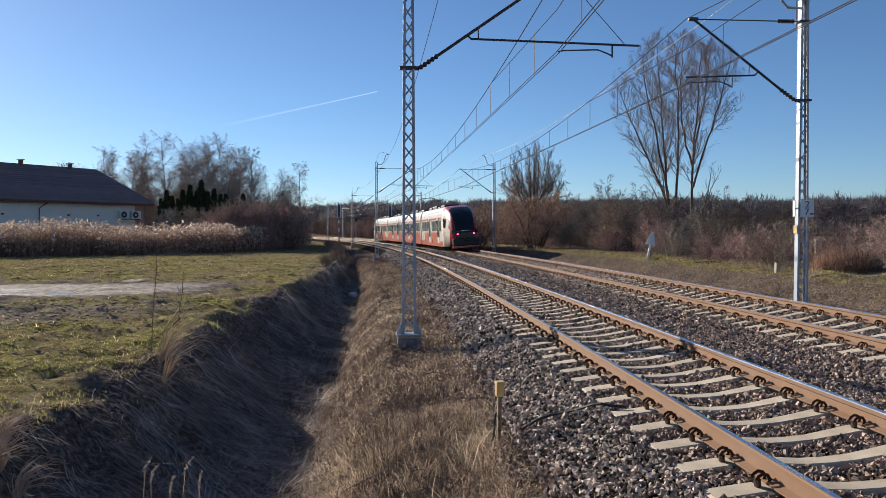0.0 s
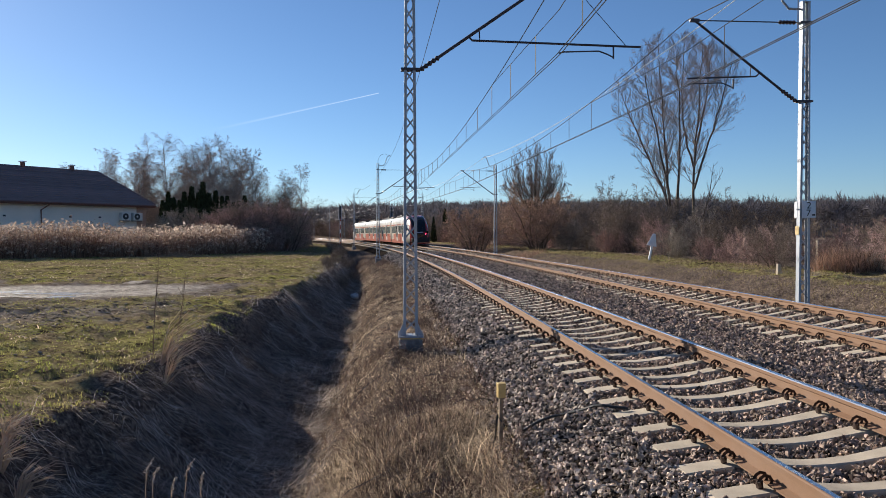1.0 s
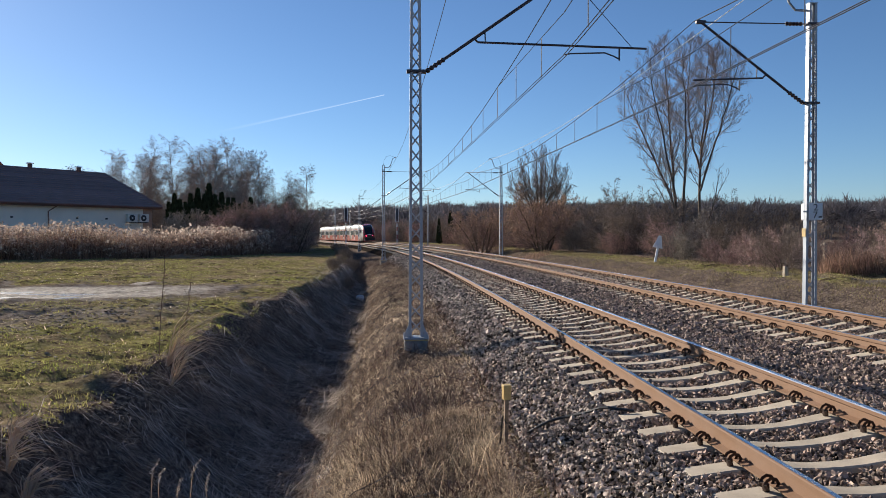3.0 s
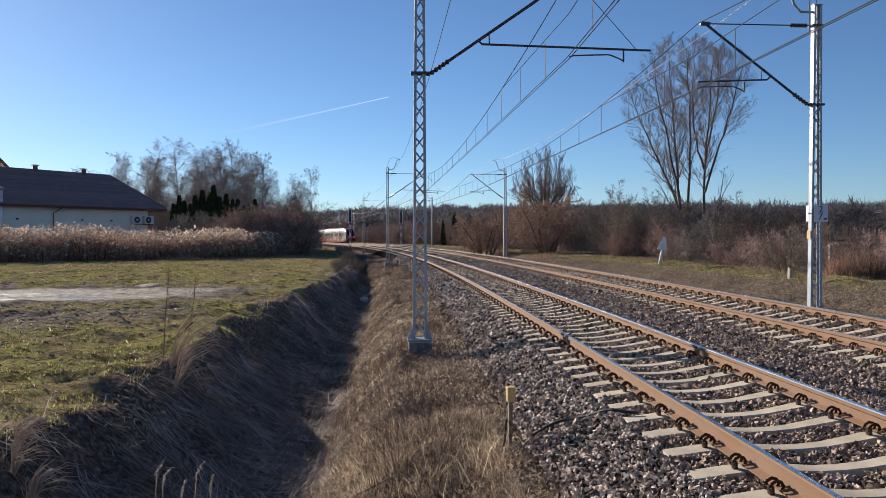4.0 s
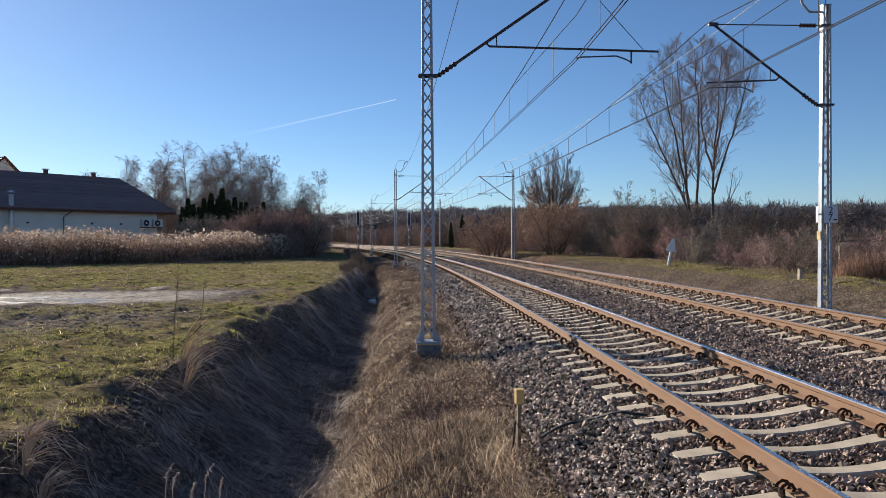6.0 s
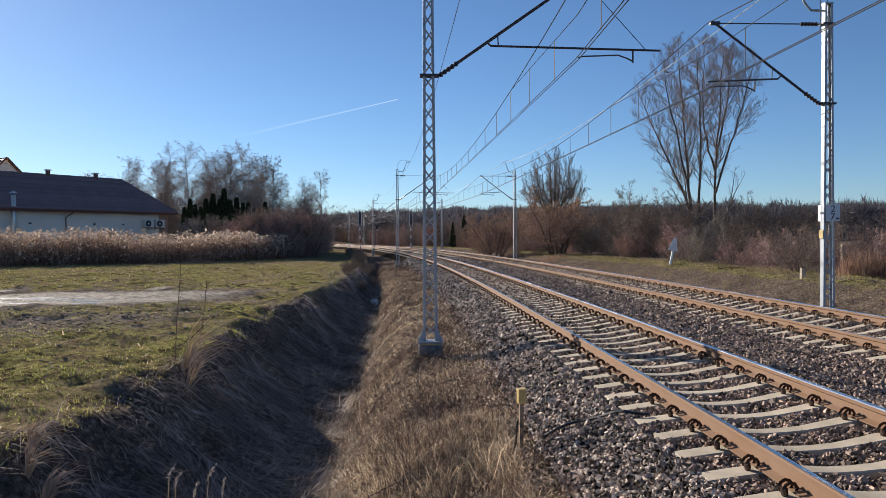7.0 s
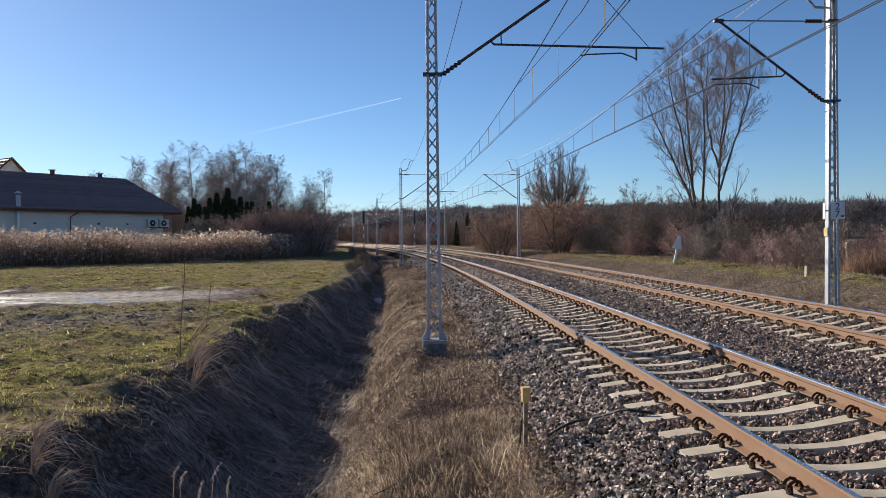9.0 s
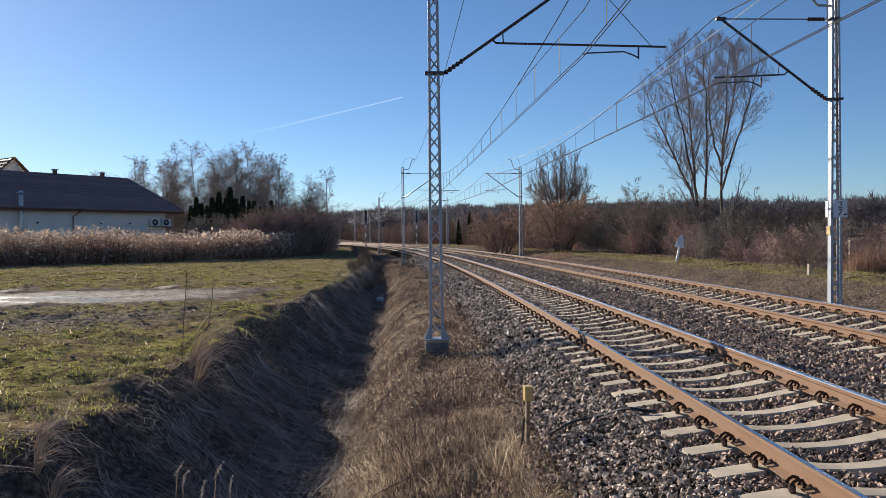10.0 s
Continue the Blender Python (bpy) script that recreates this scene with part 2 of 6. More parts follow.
def line_pose(u, s, z=0.0, lean=0.0):
    """A pose on the line: its x points to the right of the line, its y along it."""
    p = on_line(u, s, z)
    return pose(p.x, p.y, p.z, 0, -math.degrees(math.atan(lean)), math.degrees(HEAD + BEND * s))


def wavy(x, y, scale, seed=0):
    """Smooth unevenness between about -1 and 1, on arrays."""
    rng = np.random.RandomState(seed)
    out = np.zeros_like(np.asarray(x, float))
    for i in range(7):
        a, ph = rng.uniform(0, 2 * np.pi), rng.uniform(0, 2 * np.pi)
        k = rng.uniform(0.5, 2.0) / scale * 2
        out = out + np.sin((np.asarray(x) * np.cos(a) + np.asarray(y) * np.sin(a)) * k + ph)
    return out / 3.5


def lumps(x, y, size, seed=0, octaves=3):
    """Random lumps between 0 and 1 about that many metres across, on arrays."""
    out, amp, total = 0.0, 1.0, 0.0
    x, y = np.asarray(x, float), np.asarray(y, float)
    for o in range(octaves):
        fx, fy = x / size * 2 ** o + 1000.3, y / size * 2 ** o + 1000.7
        ix, iy = np.floor(fx).astype(np.int64), np.floor(fy).astype(np.int64)
        tx, ty = fx - ix, fy - iy
        tx, ty = tx * tx * (3 - 2 * tx), ty * ty * (3 - 2 * ty)

        def rnd(a, b):
            h = (a * 374761393 + b * 668265263 + (seed * 31 + o) * 974634777) & 0x7fffffff
            h = ((h ^ (h >> 13)) * 1274126177) & 0x7fffffff
            return ((h ^ (h >> 16)) & 0xffff) / 65535.0

        v = (rnd(ix, iy) * (1 - tx) + rnd(ix + 1, iy) * tx) * (1 - ty) + (rnd(ix, iy + 1) * (1 - tx) + rnd(ix + 1, iy + 1) * tx) * ty
        out, total, amp = out + v * amp, total + amp, amp * 0.55
    return out / total


PROFILE = ((-400, -0.30), (-40, -0.25), (-12, -0.48), (-8.2, -0.52), (-7.3, -0.58), (-6.5, -1.25), (-5.5, -2.0), (-4.7, -2.3), (-4.2, -2.28),
           (-3.5, -1.45), (-2.95, -1.0), (-2.3, -0.86), (-1.75, -0.80), (-1.5, -0.72), (-0.62, -0.26), (-0.5, -0.275), (0.0, -0.245), (0.72, -0.262), (1.435, -0.16), (1.95, -0.145), (2.05, -0.11), (2.35, -0.15), (2.75, -0.25),
           (3.6, -0.25), (4.0, -0.225), (4.1, -0.235), (4.57, -0.20), (5.28, -0.205), (6.0, -0.095), (6.50, -0.085), (6.62, -0.05), (7.7, -0.62), (8.6, -0.72), (9.6, -0.74), (11.2, -0.25), (12.4, -0.02), (13.5, 0.0), (20, 0.05), (60, 0.2), (400, 0.5))
PU, PZ = [p[0] for p in PROFILE], [p[1] for p in PROFILE]


def ground_z(x, y):
    x, y = np.asarray(x, float), np.asarray(y, float)
    u, s = line_coords(x, y)
    # further on the ditch grows narrow and shallow
    far_on = np.clip((s - 24) / 75, 0, 1)
    u = np.where(u < -4.0, -4.0 + (u + 4.0) * (1 + 2.4 * far_on), u)
    uw = np.where(u < -5.6, u + (0.55 * wavy(x, y, 3.2, 3) + 1.3 * (lumps(x, y, 1.0, 7) - 0.5)) * np.clip((-u - 5.6) / 1.5, 0, 1), u)
    z = np.interp(uw, PU, PZ)
    z = np.where((u < -2.9) & (z < -0.7), -0.7 + (z + 0.7) * (1 - 0.55 * far_on), z)
    rough = np.where(u < -7.6, 0.035, np.where(u < -1.7, 0.07, np.where(u > 7.5, 0.06, 0.0)))
    z = z + rough * wavy(x, y, 0.9, 5) + rough * 0.6 * wavy(x, y, 0.33, 6)
    z = z + np.where(u < -9, 0.05 * wavy(x, y, 6, 8), 0)
    soft = np.clip((-u - 7.0) / 0.6, 0, 1) + np.clip((u - 8.0) / 1.0, 0, 1) + 1.3 * np.clip((-u - 1.9) / 0.4, 0, 1) * np.clip((u + 7.6) / 0.6, 0, 1)
    z = z + soft * (0.17 * (lumps(x, y, 0.42, 1) - 0.5) + 0.20 * (lumps(x, y, 1.5, 2) - 0.5) + 0.07 * np.abs(lumps(x, y, 0.8, 3) - 0.5))
    # ruts of the farm track, where water stands
    rut = np.exp(-((y - 27.8 - 0.16 * (x + 14)) / 2.6) ** 4) * np.clip((-x - 8.0) / 3, 0, 1)
    mire = -0.470 + 0.30 * (lumps(x * 0.4, y * 1.3, 0.7, 9, 4) - 0.5) - 0.055 * np.clip((-x - 12.5) / 3, -1, 1)
    z = np.where(u < -8, z * (1 - rut) + rut * mire, z)
    far = np.hypot(x, y)
    z = z + np.clip((far - 240) / 260, 0, 1) ** 1.3 * 13 * np.clip((x + 150) / 150, 0.45, 1)
    return z


def zones(x, y):
    u, s = line_coords(x, y)
    u = np.where(u < -4.0, -4.0 + (u + 4.0) * (1 + 2.4 * np.clip((s - 24) / 75, 0, 1)), u)

    def band(a, b, soft):
        return np.clip((u - a) / soft + 0.5, 0, 1) * np.clip((b - u) / soft + 0.5, 0, 1)
    # the ballast bed, which takes the painted gap shade
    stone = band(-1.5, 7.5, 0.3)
    litter = np.maximum(band(-7.4, -1.5, 0.6), band(7.3, 12.3, 0.7))
    litter = np.maximum(litter, np.clip((u - 15.5) / 2, 0, 1))
    rut = np.exp(-((y - 28.0 - 0.16 * (x + 14)) / 3.6) ** 4) * np.clip((-x - 6.0) / 3, 0, 1)
    near_mud = np.exp(-((y - 20.5) / 5.0) ** 2) * np.clip((-x - 5.0) / 4, 0, 1) * np.minimum(0.9, 0.25 + 1.0 * lumps(x, y, 3.0, 12))
    path = band(13.1, 14.7, 0.4) * np.clip((38 - s) / 6, 0, 1) * np.clip((s - 16) / 4, 0, 1) * 0.7
    bare = 0.85 * np.clip(3.2 * (lumps(x, y, 1.5, 77, 4) - 0.54), 0, 1) * np.clip((-u - 7.2) / 0.5, 0, 1) * np.clip((48 - y) / 12, 0, 1)
    near_mud = np.maximum(np.maximum(near_mud, path), bare)
    far = np.clip((np.hypot(x, y) - 150) / 40, 0, 1)
    return stone, np.maximum(litter, far), np.clip(rut + near_mud, 0, 1)


# ---- mesh building ----
class Shape:
    """Vertices and faces gathered for one mesh, each face with a slot for its material."""

    def __init__(self):
        self.v, self.f, self.m, self.n = [], [], [], 0

    def add(self, verts, faces, slot=0):
        verts = np.asarray(verts, float).reshape(-1, 3)
        self.v.append(verts)
        self.f.extend([tuple(i + self.n for i in f) for f in faces])
        self.m.extend([slot] * len(faces))
        self.n += len(verts)
        return self

    def box(self, lo, hi, slot=0, at=None):
        (a, b, c), (d, e, f) = lo, hi
        v = [(a, b, c), (d, b, c), (d, e, c), (a, e, c), (a, b, f), (d, b, f), (d, e, f), (a, e, f)]
        if at is not None:
            v = [tuple(at @ Vector(p)) for p in v]
        return self.add(v, [(0, 3, 2, 1), (4, 5, 6, 7), (0, 1, 5, 4), (1, 2, 6, 5), (2, 3, 7, 6), (3, 0, 4, 7)], slot)

    def tube(self, pts, r, sides=4, slot=0, caps=True):
        pts = np.asarray(pts, float)
        n = len(pts)
        if sides == 1:                        # a flat strip that ends in a point, for the finest twigs
            r = np.broadcast_to(np.asarray(r, float), (n,))
            t = pts[-1] - pts[0]
            a = np.cross(t, (0.37 + t[1], 0.83 - t[0], 0.2))
            a /= np.linalg.norm(a) + 1e-12
            v = np.concatenate([pts[:-1] - a * r[:-1, None], pts[:-1] + a * r[:-1, None], pts[-1:]])
            k = n - 1
            f = [(i, k + i, k + i + 1, i + 1) for i in range(k - 1)] + [(k - 1, 2 * k - 1, 2 * k)]
            return self.add(v, f, slot)
        r = np.broadcast_to(np.asarray(r, float), (n,))
        t = np.gradient(pts, axis=0)
        t /= np.linalg.norm(t, axis=1)[:, None] + 1e-12
        ref = np.array((0, 0, 1.0)) if abs(t[:, 2]).mean() < 0.8 else np.array((1.0, 0, 0))
        a = np.cross(t, ref)
        a /= np.linalg.norm(a, axis=1)[:, None] + 1e-12
        b = np.cross(t, a)
        ang = np.arange(sides) * 2 * np.pi / sides
        v = pts[:, None] + r[:, None, None] * (np.cos(ang)[None, :, None] * a[:, None] + np.sin(ang)[None, :, None] * b[:, None])
        f = []
        for i in range(n - 1):
            for j in range(sides):
                k = (j + 1) % sides
                f.append((i * sides + j, i * sides + k, (i + 1) * sides + k, (i + 1) * sides + j))
        if caps:
            f += [tuple(range(sides))[::-1], tuple((n - 1) * sides + j for j in range(sides))]
        return self.add(v.reshape(-1, 3), f, slot)

    def loft(self, rings, slot=0, closed=True, caps=True):
        """Rings of points, one after another, skinned."""
        k = len(rings[0])
        f = []
        for i in range(len(rings) - 1):
            for j in range(k if closed else k - 1):
                q = (j + 1) % k
                f.append((i * k + j, i * k + q, (i + 1) * k + q, (i + 1) * k + j))
        if caps:
            f += [tuple(range(k))[::-1], tuple((len(rings) - 1) * k + j for j in range(k))]
        return self.add([p for r in rings for p in r], f, slot)

    def mesh(self, name, mats, smooth=False):
        me = bpy.data.meshes.new(name)
        v = np.concatenate(self.v) if self.v else np.zeros((0, 3))
        me.from_pydata(v.tolist(), [], self.f)
        for m in (mats if isinstance(mats, (list, tuple)) else [mats]):
            me.materials.append(m)
        if any(self.m):
            me.polygons.foreach_set("material_index", self.m)
        if smooth:
            me.polygons.foreach_set("use_smooth", [True] * len(me.polygons))
        me.update()
        return me


def part(name, shape, mats, parent=None, label="", at=None, smooth=False):
    """One mesh object under a thing or a part (or a thing itself, without a parent)."""
    me = shape.mesh(name, mats, smooth) if isinstance(shape, Shape) else shape
    ob = new(name, me)
    if parent is not None:
        ob.parent = parent
    if at is not None:
        ob.matrix_basis = at
    return tagged(ob, label) if label else ob


def thing(name, label, category, at=None, group="", kind=""):
    ob = new(name)
    ob.empty_display_size = 0.3
    if at is not None:
        ob.matrix_basis = at
    return tagged(ob, label, category, group, kind)


def rounded_box(lo, hi, r, name="box"):
    bm = bmesh.new()
    bmesh.ops.create_cube(bm, size=1)
    for v in bm.verts:
        v.co = [lo[i] + (v.co[i] + 0.5) * (hi[i] - lo[i]) for i in range(3)]
    bmesh.ops.bevel(bm, geom=list(bm.edges), offset=r, segments=2, affect='EDGES', profile=0.5)
    s = Shape()
    bm.verts.index_update()
    s.add([tuple(v.co) for v in bm.verts], [tuple(v.index for v in f.verts) for f in bm.faces])
    bm.free()
    return s
# ---- the ground: one sheet to the horizon ----
def spread(edges, steps):
    out = []
    for (a, b), st in zip(zip(edges, edges[1:]), steps):
        out += list(np.arange(a, b, st))
    return np.array(out + [edges[-1]])


def build_ground():
    us = spread((-2600, -700, -200, -60, -30, -18, -9.5, 8.2, 13.5, 24, 60, 200, 700, 2600), (380, 100, 28, 1.5, 0.35, 0.2, 0.16, 0.33, 0.7, 3, 20, 100, 380))
    ss = spread((-300, -40, 2, 30, 60, 120, 260, 480), (40, 6, 0.2, 0.45, 1.2, 8, 20))
    U, S = np.meshgrid(us, ss)
    a = HEAD + BEND * S
    # beyond the curve's neighbourhood the sheet goes on flat, in straight rows
    X = CX + (RADIUS + np.maximum(U, -700)) * np.cos(a) + np.minimum(U + 700, 0)
    Y = CY + (RADIUS + np.maximum(U, -700)) * np.sin(a)
    Z = ground_z(X, Y)
    nu, ns = len(us), len(ss)
    idx = np.arange(nu * ns).reshape(ns, nu)
    faces = np.stack([idx[:-1, :-1], idx[:-1, 1:], idx[1:, 1:], idx[1:, :-1]], -1).reshape(-1, 4)
    me = bpy.data.meshes.new("ground")
    me.from_pydata(np.stack([X, Y, Z], -1).reshape(-1, 3).tolist(), [], faces.tolist())
    me.polygons.foreach_set("use_smooth", [True] * len(me.polygons))
    me.materials.append(EARTH)
    r, g, b = zones(X.ravel(), Y.ravel())
    col = me.color_attributes.new("zone", 'FLOAT_COLOR', 'POINT')
    col.data.foreach_set("color", np.stack([r, g, b, np.ones_like(r)], -1).ravel())
    return tagged(new("ground", me), "winter ground of patchy turf, mud, litter and crushed stone painted shade-dark", "ground", kind="structure")


build_ground()


def build_far_ground():
    """The plain beyond the sheet, a little lower, out to the horizon all round."""
    s = Shape()
    n = 48
    ring = lambda r, z: [(r * math.cos(2 * math.pi * i / n), r * math.sin(2 * math.pi * i / n), z) for i in range(n)]
    s.loft([ring(4500, -3.0), ring(1500, -3.0), ring(200, -3.2), ring(30, -3.4)], closed=True, caps=False)
    return tagged(part("ground_far", s, WOODS), "flat brown winter land out to the horizon", "ground", kind="structure")


build_far_ground()


def build_puddle():
    s = Shape()
    pts = [(-33, 21.6), (-16, 24.6), (-10.8, 26.2), (-10.3, 30.4), (-16, 30.0), (-33, 27.6)]
    z = -0.502
    s.add([(x, y, z) for x, y in pts], [tuple(range(6))])
    return tagged(part("puddle", s, WATER), "shallow glittering puddle in a muddy farm track", "water", kind="structure")


build_puddle()


# ---- the two tracks ----
RAIL_SECTION = ((-0.075, -0.172), (0.075, -0.172), (0.075, -0.160), (0.012, -0.140), (0.009, -0.060), (0.034, -0.046), (0.036, -0.010), (0.028, -0.001), (0.017, 0.001),
                (-0.017, 0.001), (-0.028, -0.001), (-0.036, -0.010), (-0.034, -0.046), (-0.009, -0.060), (-0.012, -0.140), (-0.075, -0.160))


def rail_shape(u, z, s0, s1, gauge):
    sh = Shape()
    ss = np.concatenate([np.arange(s0, 60, 1.5), np.arange(60, s1 + 1, 4.0)])
    rings = [[tuple(on_line(u + x, s, z + y)) for x, y in RAIL_SECTION] for s in ss]
    sh.loft(rings)
    k = len(RAIL_SECTION)
    for i in range(len(ss) - 1):           # the running surface is worn bright
        for j in ((6, 7, 8) if gauge > 0 else (8, 9, 10)):
            sh.m[i * k + j] = 1
    return sh


def sleeper_mesh():
    """A concrete sleeper: thick at the rail seats, lower in the middle, with sloping flanks."""
    sh = Shape()
    xs = (-1.25, -1.235, -1.0, -0.86, -0.62, -0.45, -0.2, 0.0, 0.2, 0.45, 0.62, 0.86, 1.0, 1.235, 1.25)
    tops = (-0.045, -0.025, -0.008, 0.0, 0.0, -0.022, -0.050, -0.055, -0.050, -0.022, 0.0, 0.0, -0.008, -0.025, -0.045)
    wid = (0.11, 0.118, 0.118, 0.118, 0.112, 0.104, 0.092, 0.09, 0.092, 0.104, 0.112, 0.118, 0.118, 0.118, 0.11)
    rings = []
    for x, t, w in zip(xs, tops, wid):
        rings.append([(x, -w - 0.025, -0.2), (x, w + 0.025, -0.2), (x, w, t - 0.012), (x, w - 0.014, t), (x, -w + 0.014, t), (x, -w, t - 0.012)])
    return sh.loft(rings).mesh("sleeper", CONCRETE)


def clip_mesh():
    """A bent spring clip with its cast shoulder."""
    sh = Shape()
    for y in (-0.036, 0.036):
        ring = [(0.048 * math.cos(q) - 0.005, y, 0.040 + 0.050 * math.sin(q)) for q in np.linspace(-0.6, 3.9, 7)]
        sh.tube(ring, 0.015, 3, caps=False)
    sh.tube([(-0.04, -0.036, 0.01), (-0.05, 0.0, 0.0), (-0.04, 0.036, 0.01)], 0.013, 3, caps=False)
    sh.box((-0.05, -0.02, -0.03), (-0.015, 0.02, 0.045))
    return sh.mesh("rail_clip", CLIP_STEEL)


def joined(shape_mesh, places):
    """Copies of a small mesh at many places, as one mesh."""
    v = np.array([tuple(p.co) for p in shape_mesh.vertices])
    faces = [tuple(p.vertices) for p in shape_mesh.polygons]
    sh = Shape()
    for m in places:
        mm = np.array(m)
        sh.add(v @ mm[:3, :3].T + mm[:3, 3], faces)
    return sh


SLEEPER, RAIL_CLIP = sleeper_mesh(), clip_mesh()
SPACING, NEAR_END, CLIP_END = 0.6, 92.0, 34.0


def build_track(u0, rise, cant, phase, label):
    track = thing("railway_track", label, "railway track", group="tracks of the line")
    part("rail", rail_shape(u0 - 0.036, rise, -40, 470, 1), [RUST, POLISHED], track, "rusty rail with a bright worn running surface")
    part("rail", rail_shape(u0 + 1.471, rise + 1.471 * cant, -40, 470, -1), [RUST, POLISHED], track, "rusty rail with a bright worn running surface")
    far, far_clips = [], []
    offsets = [(x + d, 0 if d < 0 else 180) for x in (-0.7535, 0.7535) for d in (-0.092, 0.092)]
    for i in range(-60, 780):
        s = phase + i * SPACING
        m = line_pose(u0 + 0.7175, s, rise + 0.7175 * cant - 0.188, cant)
        clips = [Matrix.Translation((x, 0, 0.016)) @ Matrix.Rotation(radians(a), 4, 'Z') for x, a in offsets]
        if 2.0 < s < NEAR_END:
            sl = part("sleeper", SLEEPER, None, track, at=m)
            if s < CLIP_END:
                for c in clips:
                    part("rail_clip", RAIL_CLIP, None, sl, at=c)
                continue
        else:
            far.append(m)
        if 2.0 < s < 140:
            far_clips += [m @ c for c in clips[::2]]
    tagged(part("sleeper_run", joined(SLEEPER, far), CONCRETE, track, "concrete sleepers further along the line"), kind="stuff")
    tagged(part("rail_clip_run", joined(RAIL_CLIP, far_clips), CLIP_STEEL, track), kind="stuff")
    return track


def build_stones():
    """Crushed stone that can be told apart near the camera, as joined angular lumps."""
    rng = np.random.RandomState(4)
    cube = np.array([(x, y, z) for x in (-1, 1) for y in (-1, 1) for z in (-1, 1)], float)
    quads = np.array([(0, 1, 3, 2), (4, 6, 7, 5), (0, 4, 5, 1), (2, 3, 7, 6), (0, 2, 6, 4), (1, 5, 7, 3)])
    V, F, base = [], [], 0
    for s0, s1, u1, per, size in ((3.5, 9, 3.4, 1250, 0.0142), (9, 14, 6.6, 800, 0.0172), (14, 24, 7.55, 330, 0.0235), (24, 45, 7.55, 110, 0.034), (45, 75, 7.55, 36, 0.048)):
        n = int((s1 - s0) * (u1 + 1.75) * per)
        u, s = rng.uniform(-1.75, u1, n), rng.uniform(s0, s1, n)
        thin = (u < -1.45) | (u > 7.3)
        keep = ~thin | (rng.rand(n) < 0.35)
        u, s = u[keep], s[keep]
        n = len(u)
        a = HEAD + BEND * s
        x, y = CX + (RADIUS + u) * np.cos(a), CY + (RADIUS + u) * np.sin(a)
        z = ground_z(x, y) + rng.uniform(-0.015, 0.034, n)
        # lower beside the sleepers' tops
        for u0, rise, cant, ph in ((0.0, 0.0, CANT1, PHASE1), (TRACK2, RISE2, CANT2, PHASE2)):
            inside = (u > u0 - 0.53) & (u < u0 + 1.97)
            d = np.abs((s - ph + SPACING / 2) % SPACING - SPACING / 2)
            top = rise + cant * (u - u0) - 0.188 - 0.055 * np.exp(-((u - u0 - 0.7175) / 0.32) ** 2)
            z = np.where(inside, np.where(d < 0.125, top - 0.14, z), z)
            z = np.where(inside & (d >= 0.125), top - 0.030 + rng.uniform(-0.03, 0.022, n), z)
        r = size * rng.uniform(0.6, 1.5, n)
        sc = r[:, None] * rng.uniform(0.42, 1.5, (n, 3))
        vv = cube[None] * (1 + rng.uniform(-0.85, 0.35, (n, 8, 3)))
        vv = vv * sc[:, None]
        q = rng.normal(size=(n, 4))
        q /= np.linalg.norm(q, axis=1)[:, None]
        w_, x_, y_, z_ = q.T
        Rm = np.stack([np.stack([1 - 2 * (y_**2 + z_**2), 2 * (x_*y_ - z_*w_), 2 * (x_*z_ + y_*w_)], -1),
                       np.stack([2 * (x_*y_ + z_*w_), 1 - 2 * (x_**2 + z_**2), 2 * (y_*z_ - x_*w_)], -1),
                       np.stack([2 * (x_*z_ - y_*w_), 2 * (y_*z_ + x_*w_), 1 - 2 * (x_**2 + y_**2)], -1)], 1)
        vv = np.einsum('nij,nkj->nki', Rm, vv) + np.stack([x, y, z], -1)[:, None]
        V.append(vv.reshape(-1, 3))
        F.append((quads[None] + (base + 8 * np.arange(n))[:, None, None]).reshape(-1, 4))
        base += 8 * n
    V, F = np.concatenate(V), np.concatenate(F)
    centre = V.reshape(-1, 8, 3).mean(1)
    side = np.repeat(line_coords(centre[:, 0], centre[:, 1])[0] + 0.5 * (lumps(centre[:, 0], centre[:, 1], 0.8, 60) - 0.5) < -0.50, 6)
    for pick, mat, label in ((~side, STONE, "loose angular brown-grey ballast stones beneath the sleepers"), (side, CLEAN_STONE, "cleaner pale grey ballast stones on the shoulder")):
        used, back = np.unique(F[pick], return_inverse=True)
        fast_mesh("ballast", V[used], back.reshape(-1, 4), mat, label, "ballast")


def fast_mesh(name, V, F, mat, label, category):
    """A large mesh of quads or triangles in one object of kind stuff."""
    me = bpy.data.meshes.new(name)
    k = F.shape[1]
    me.vertices.add(len(V))
    me.vertices.foreach_set("co", np.ascontiguousarray(V, np.float32).ravel())
    me.loops.add(F.size)
    me.loops.foreach_set("vertex_index", np.ascontiguousarray(F, np.int32).ravel())
    me.polygons.add(len(F))
    me.polygons.foreach_set("loop_start", np.arange(0, F.size, k, dtype=np.int32))
    me.update(calc_edges=True)
    me.polygons.foreach_set("use_smooth", [False] * len(F))
    me.materials.append(mat)
    return tagged(new(name, me), label, category, kind="stuff")


PHASE1, PHASE2 = 9.571 % SPACING, 0.32
build_track(0.0, 0.0, CANT1, PHASE1, "curved track with rusty rails on concrete sleepers")
build_track(TRACK2, RISE2, CANT2, PHASE2, "second curved track with rusty rails on concrete sleepers")
build_stones()
# ---- masts and overhead wires ----
LEFT_U, RIGHT_U = -2.45, 8.07
LEFT_S, RIGHT_S = (-33.0, 16.0, 65.5, 115.0, 164.5, 214.0, 263.0), (-29.0, 19.1, 65.6, 113.6, 162.0, 210.5, 259.0)
MAST_Z, MAST_TOP = -0.86, 7.74
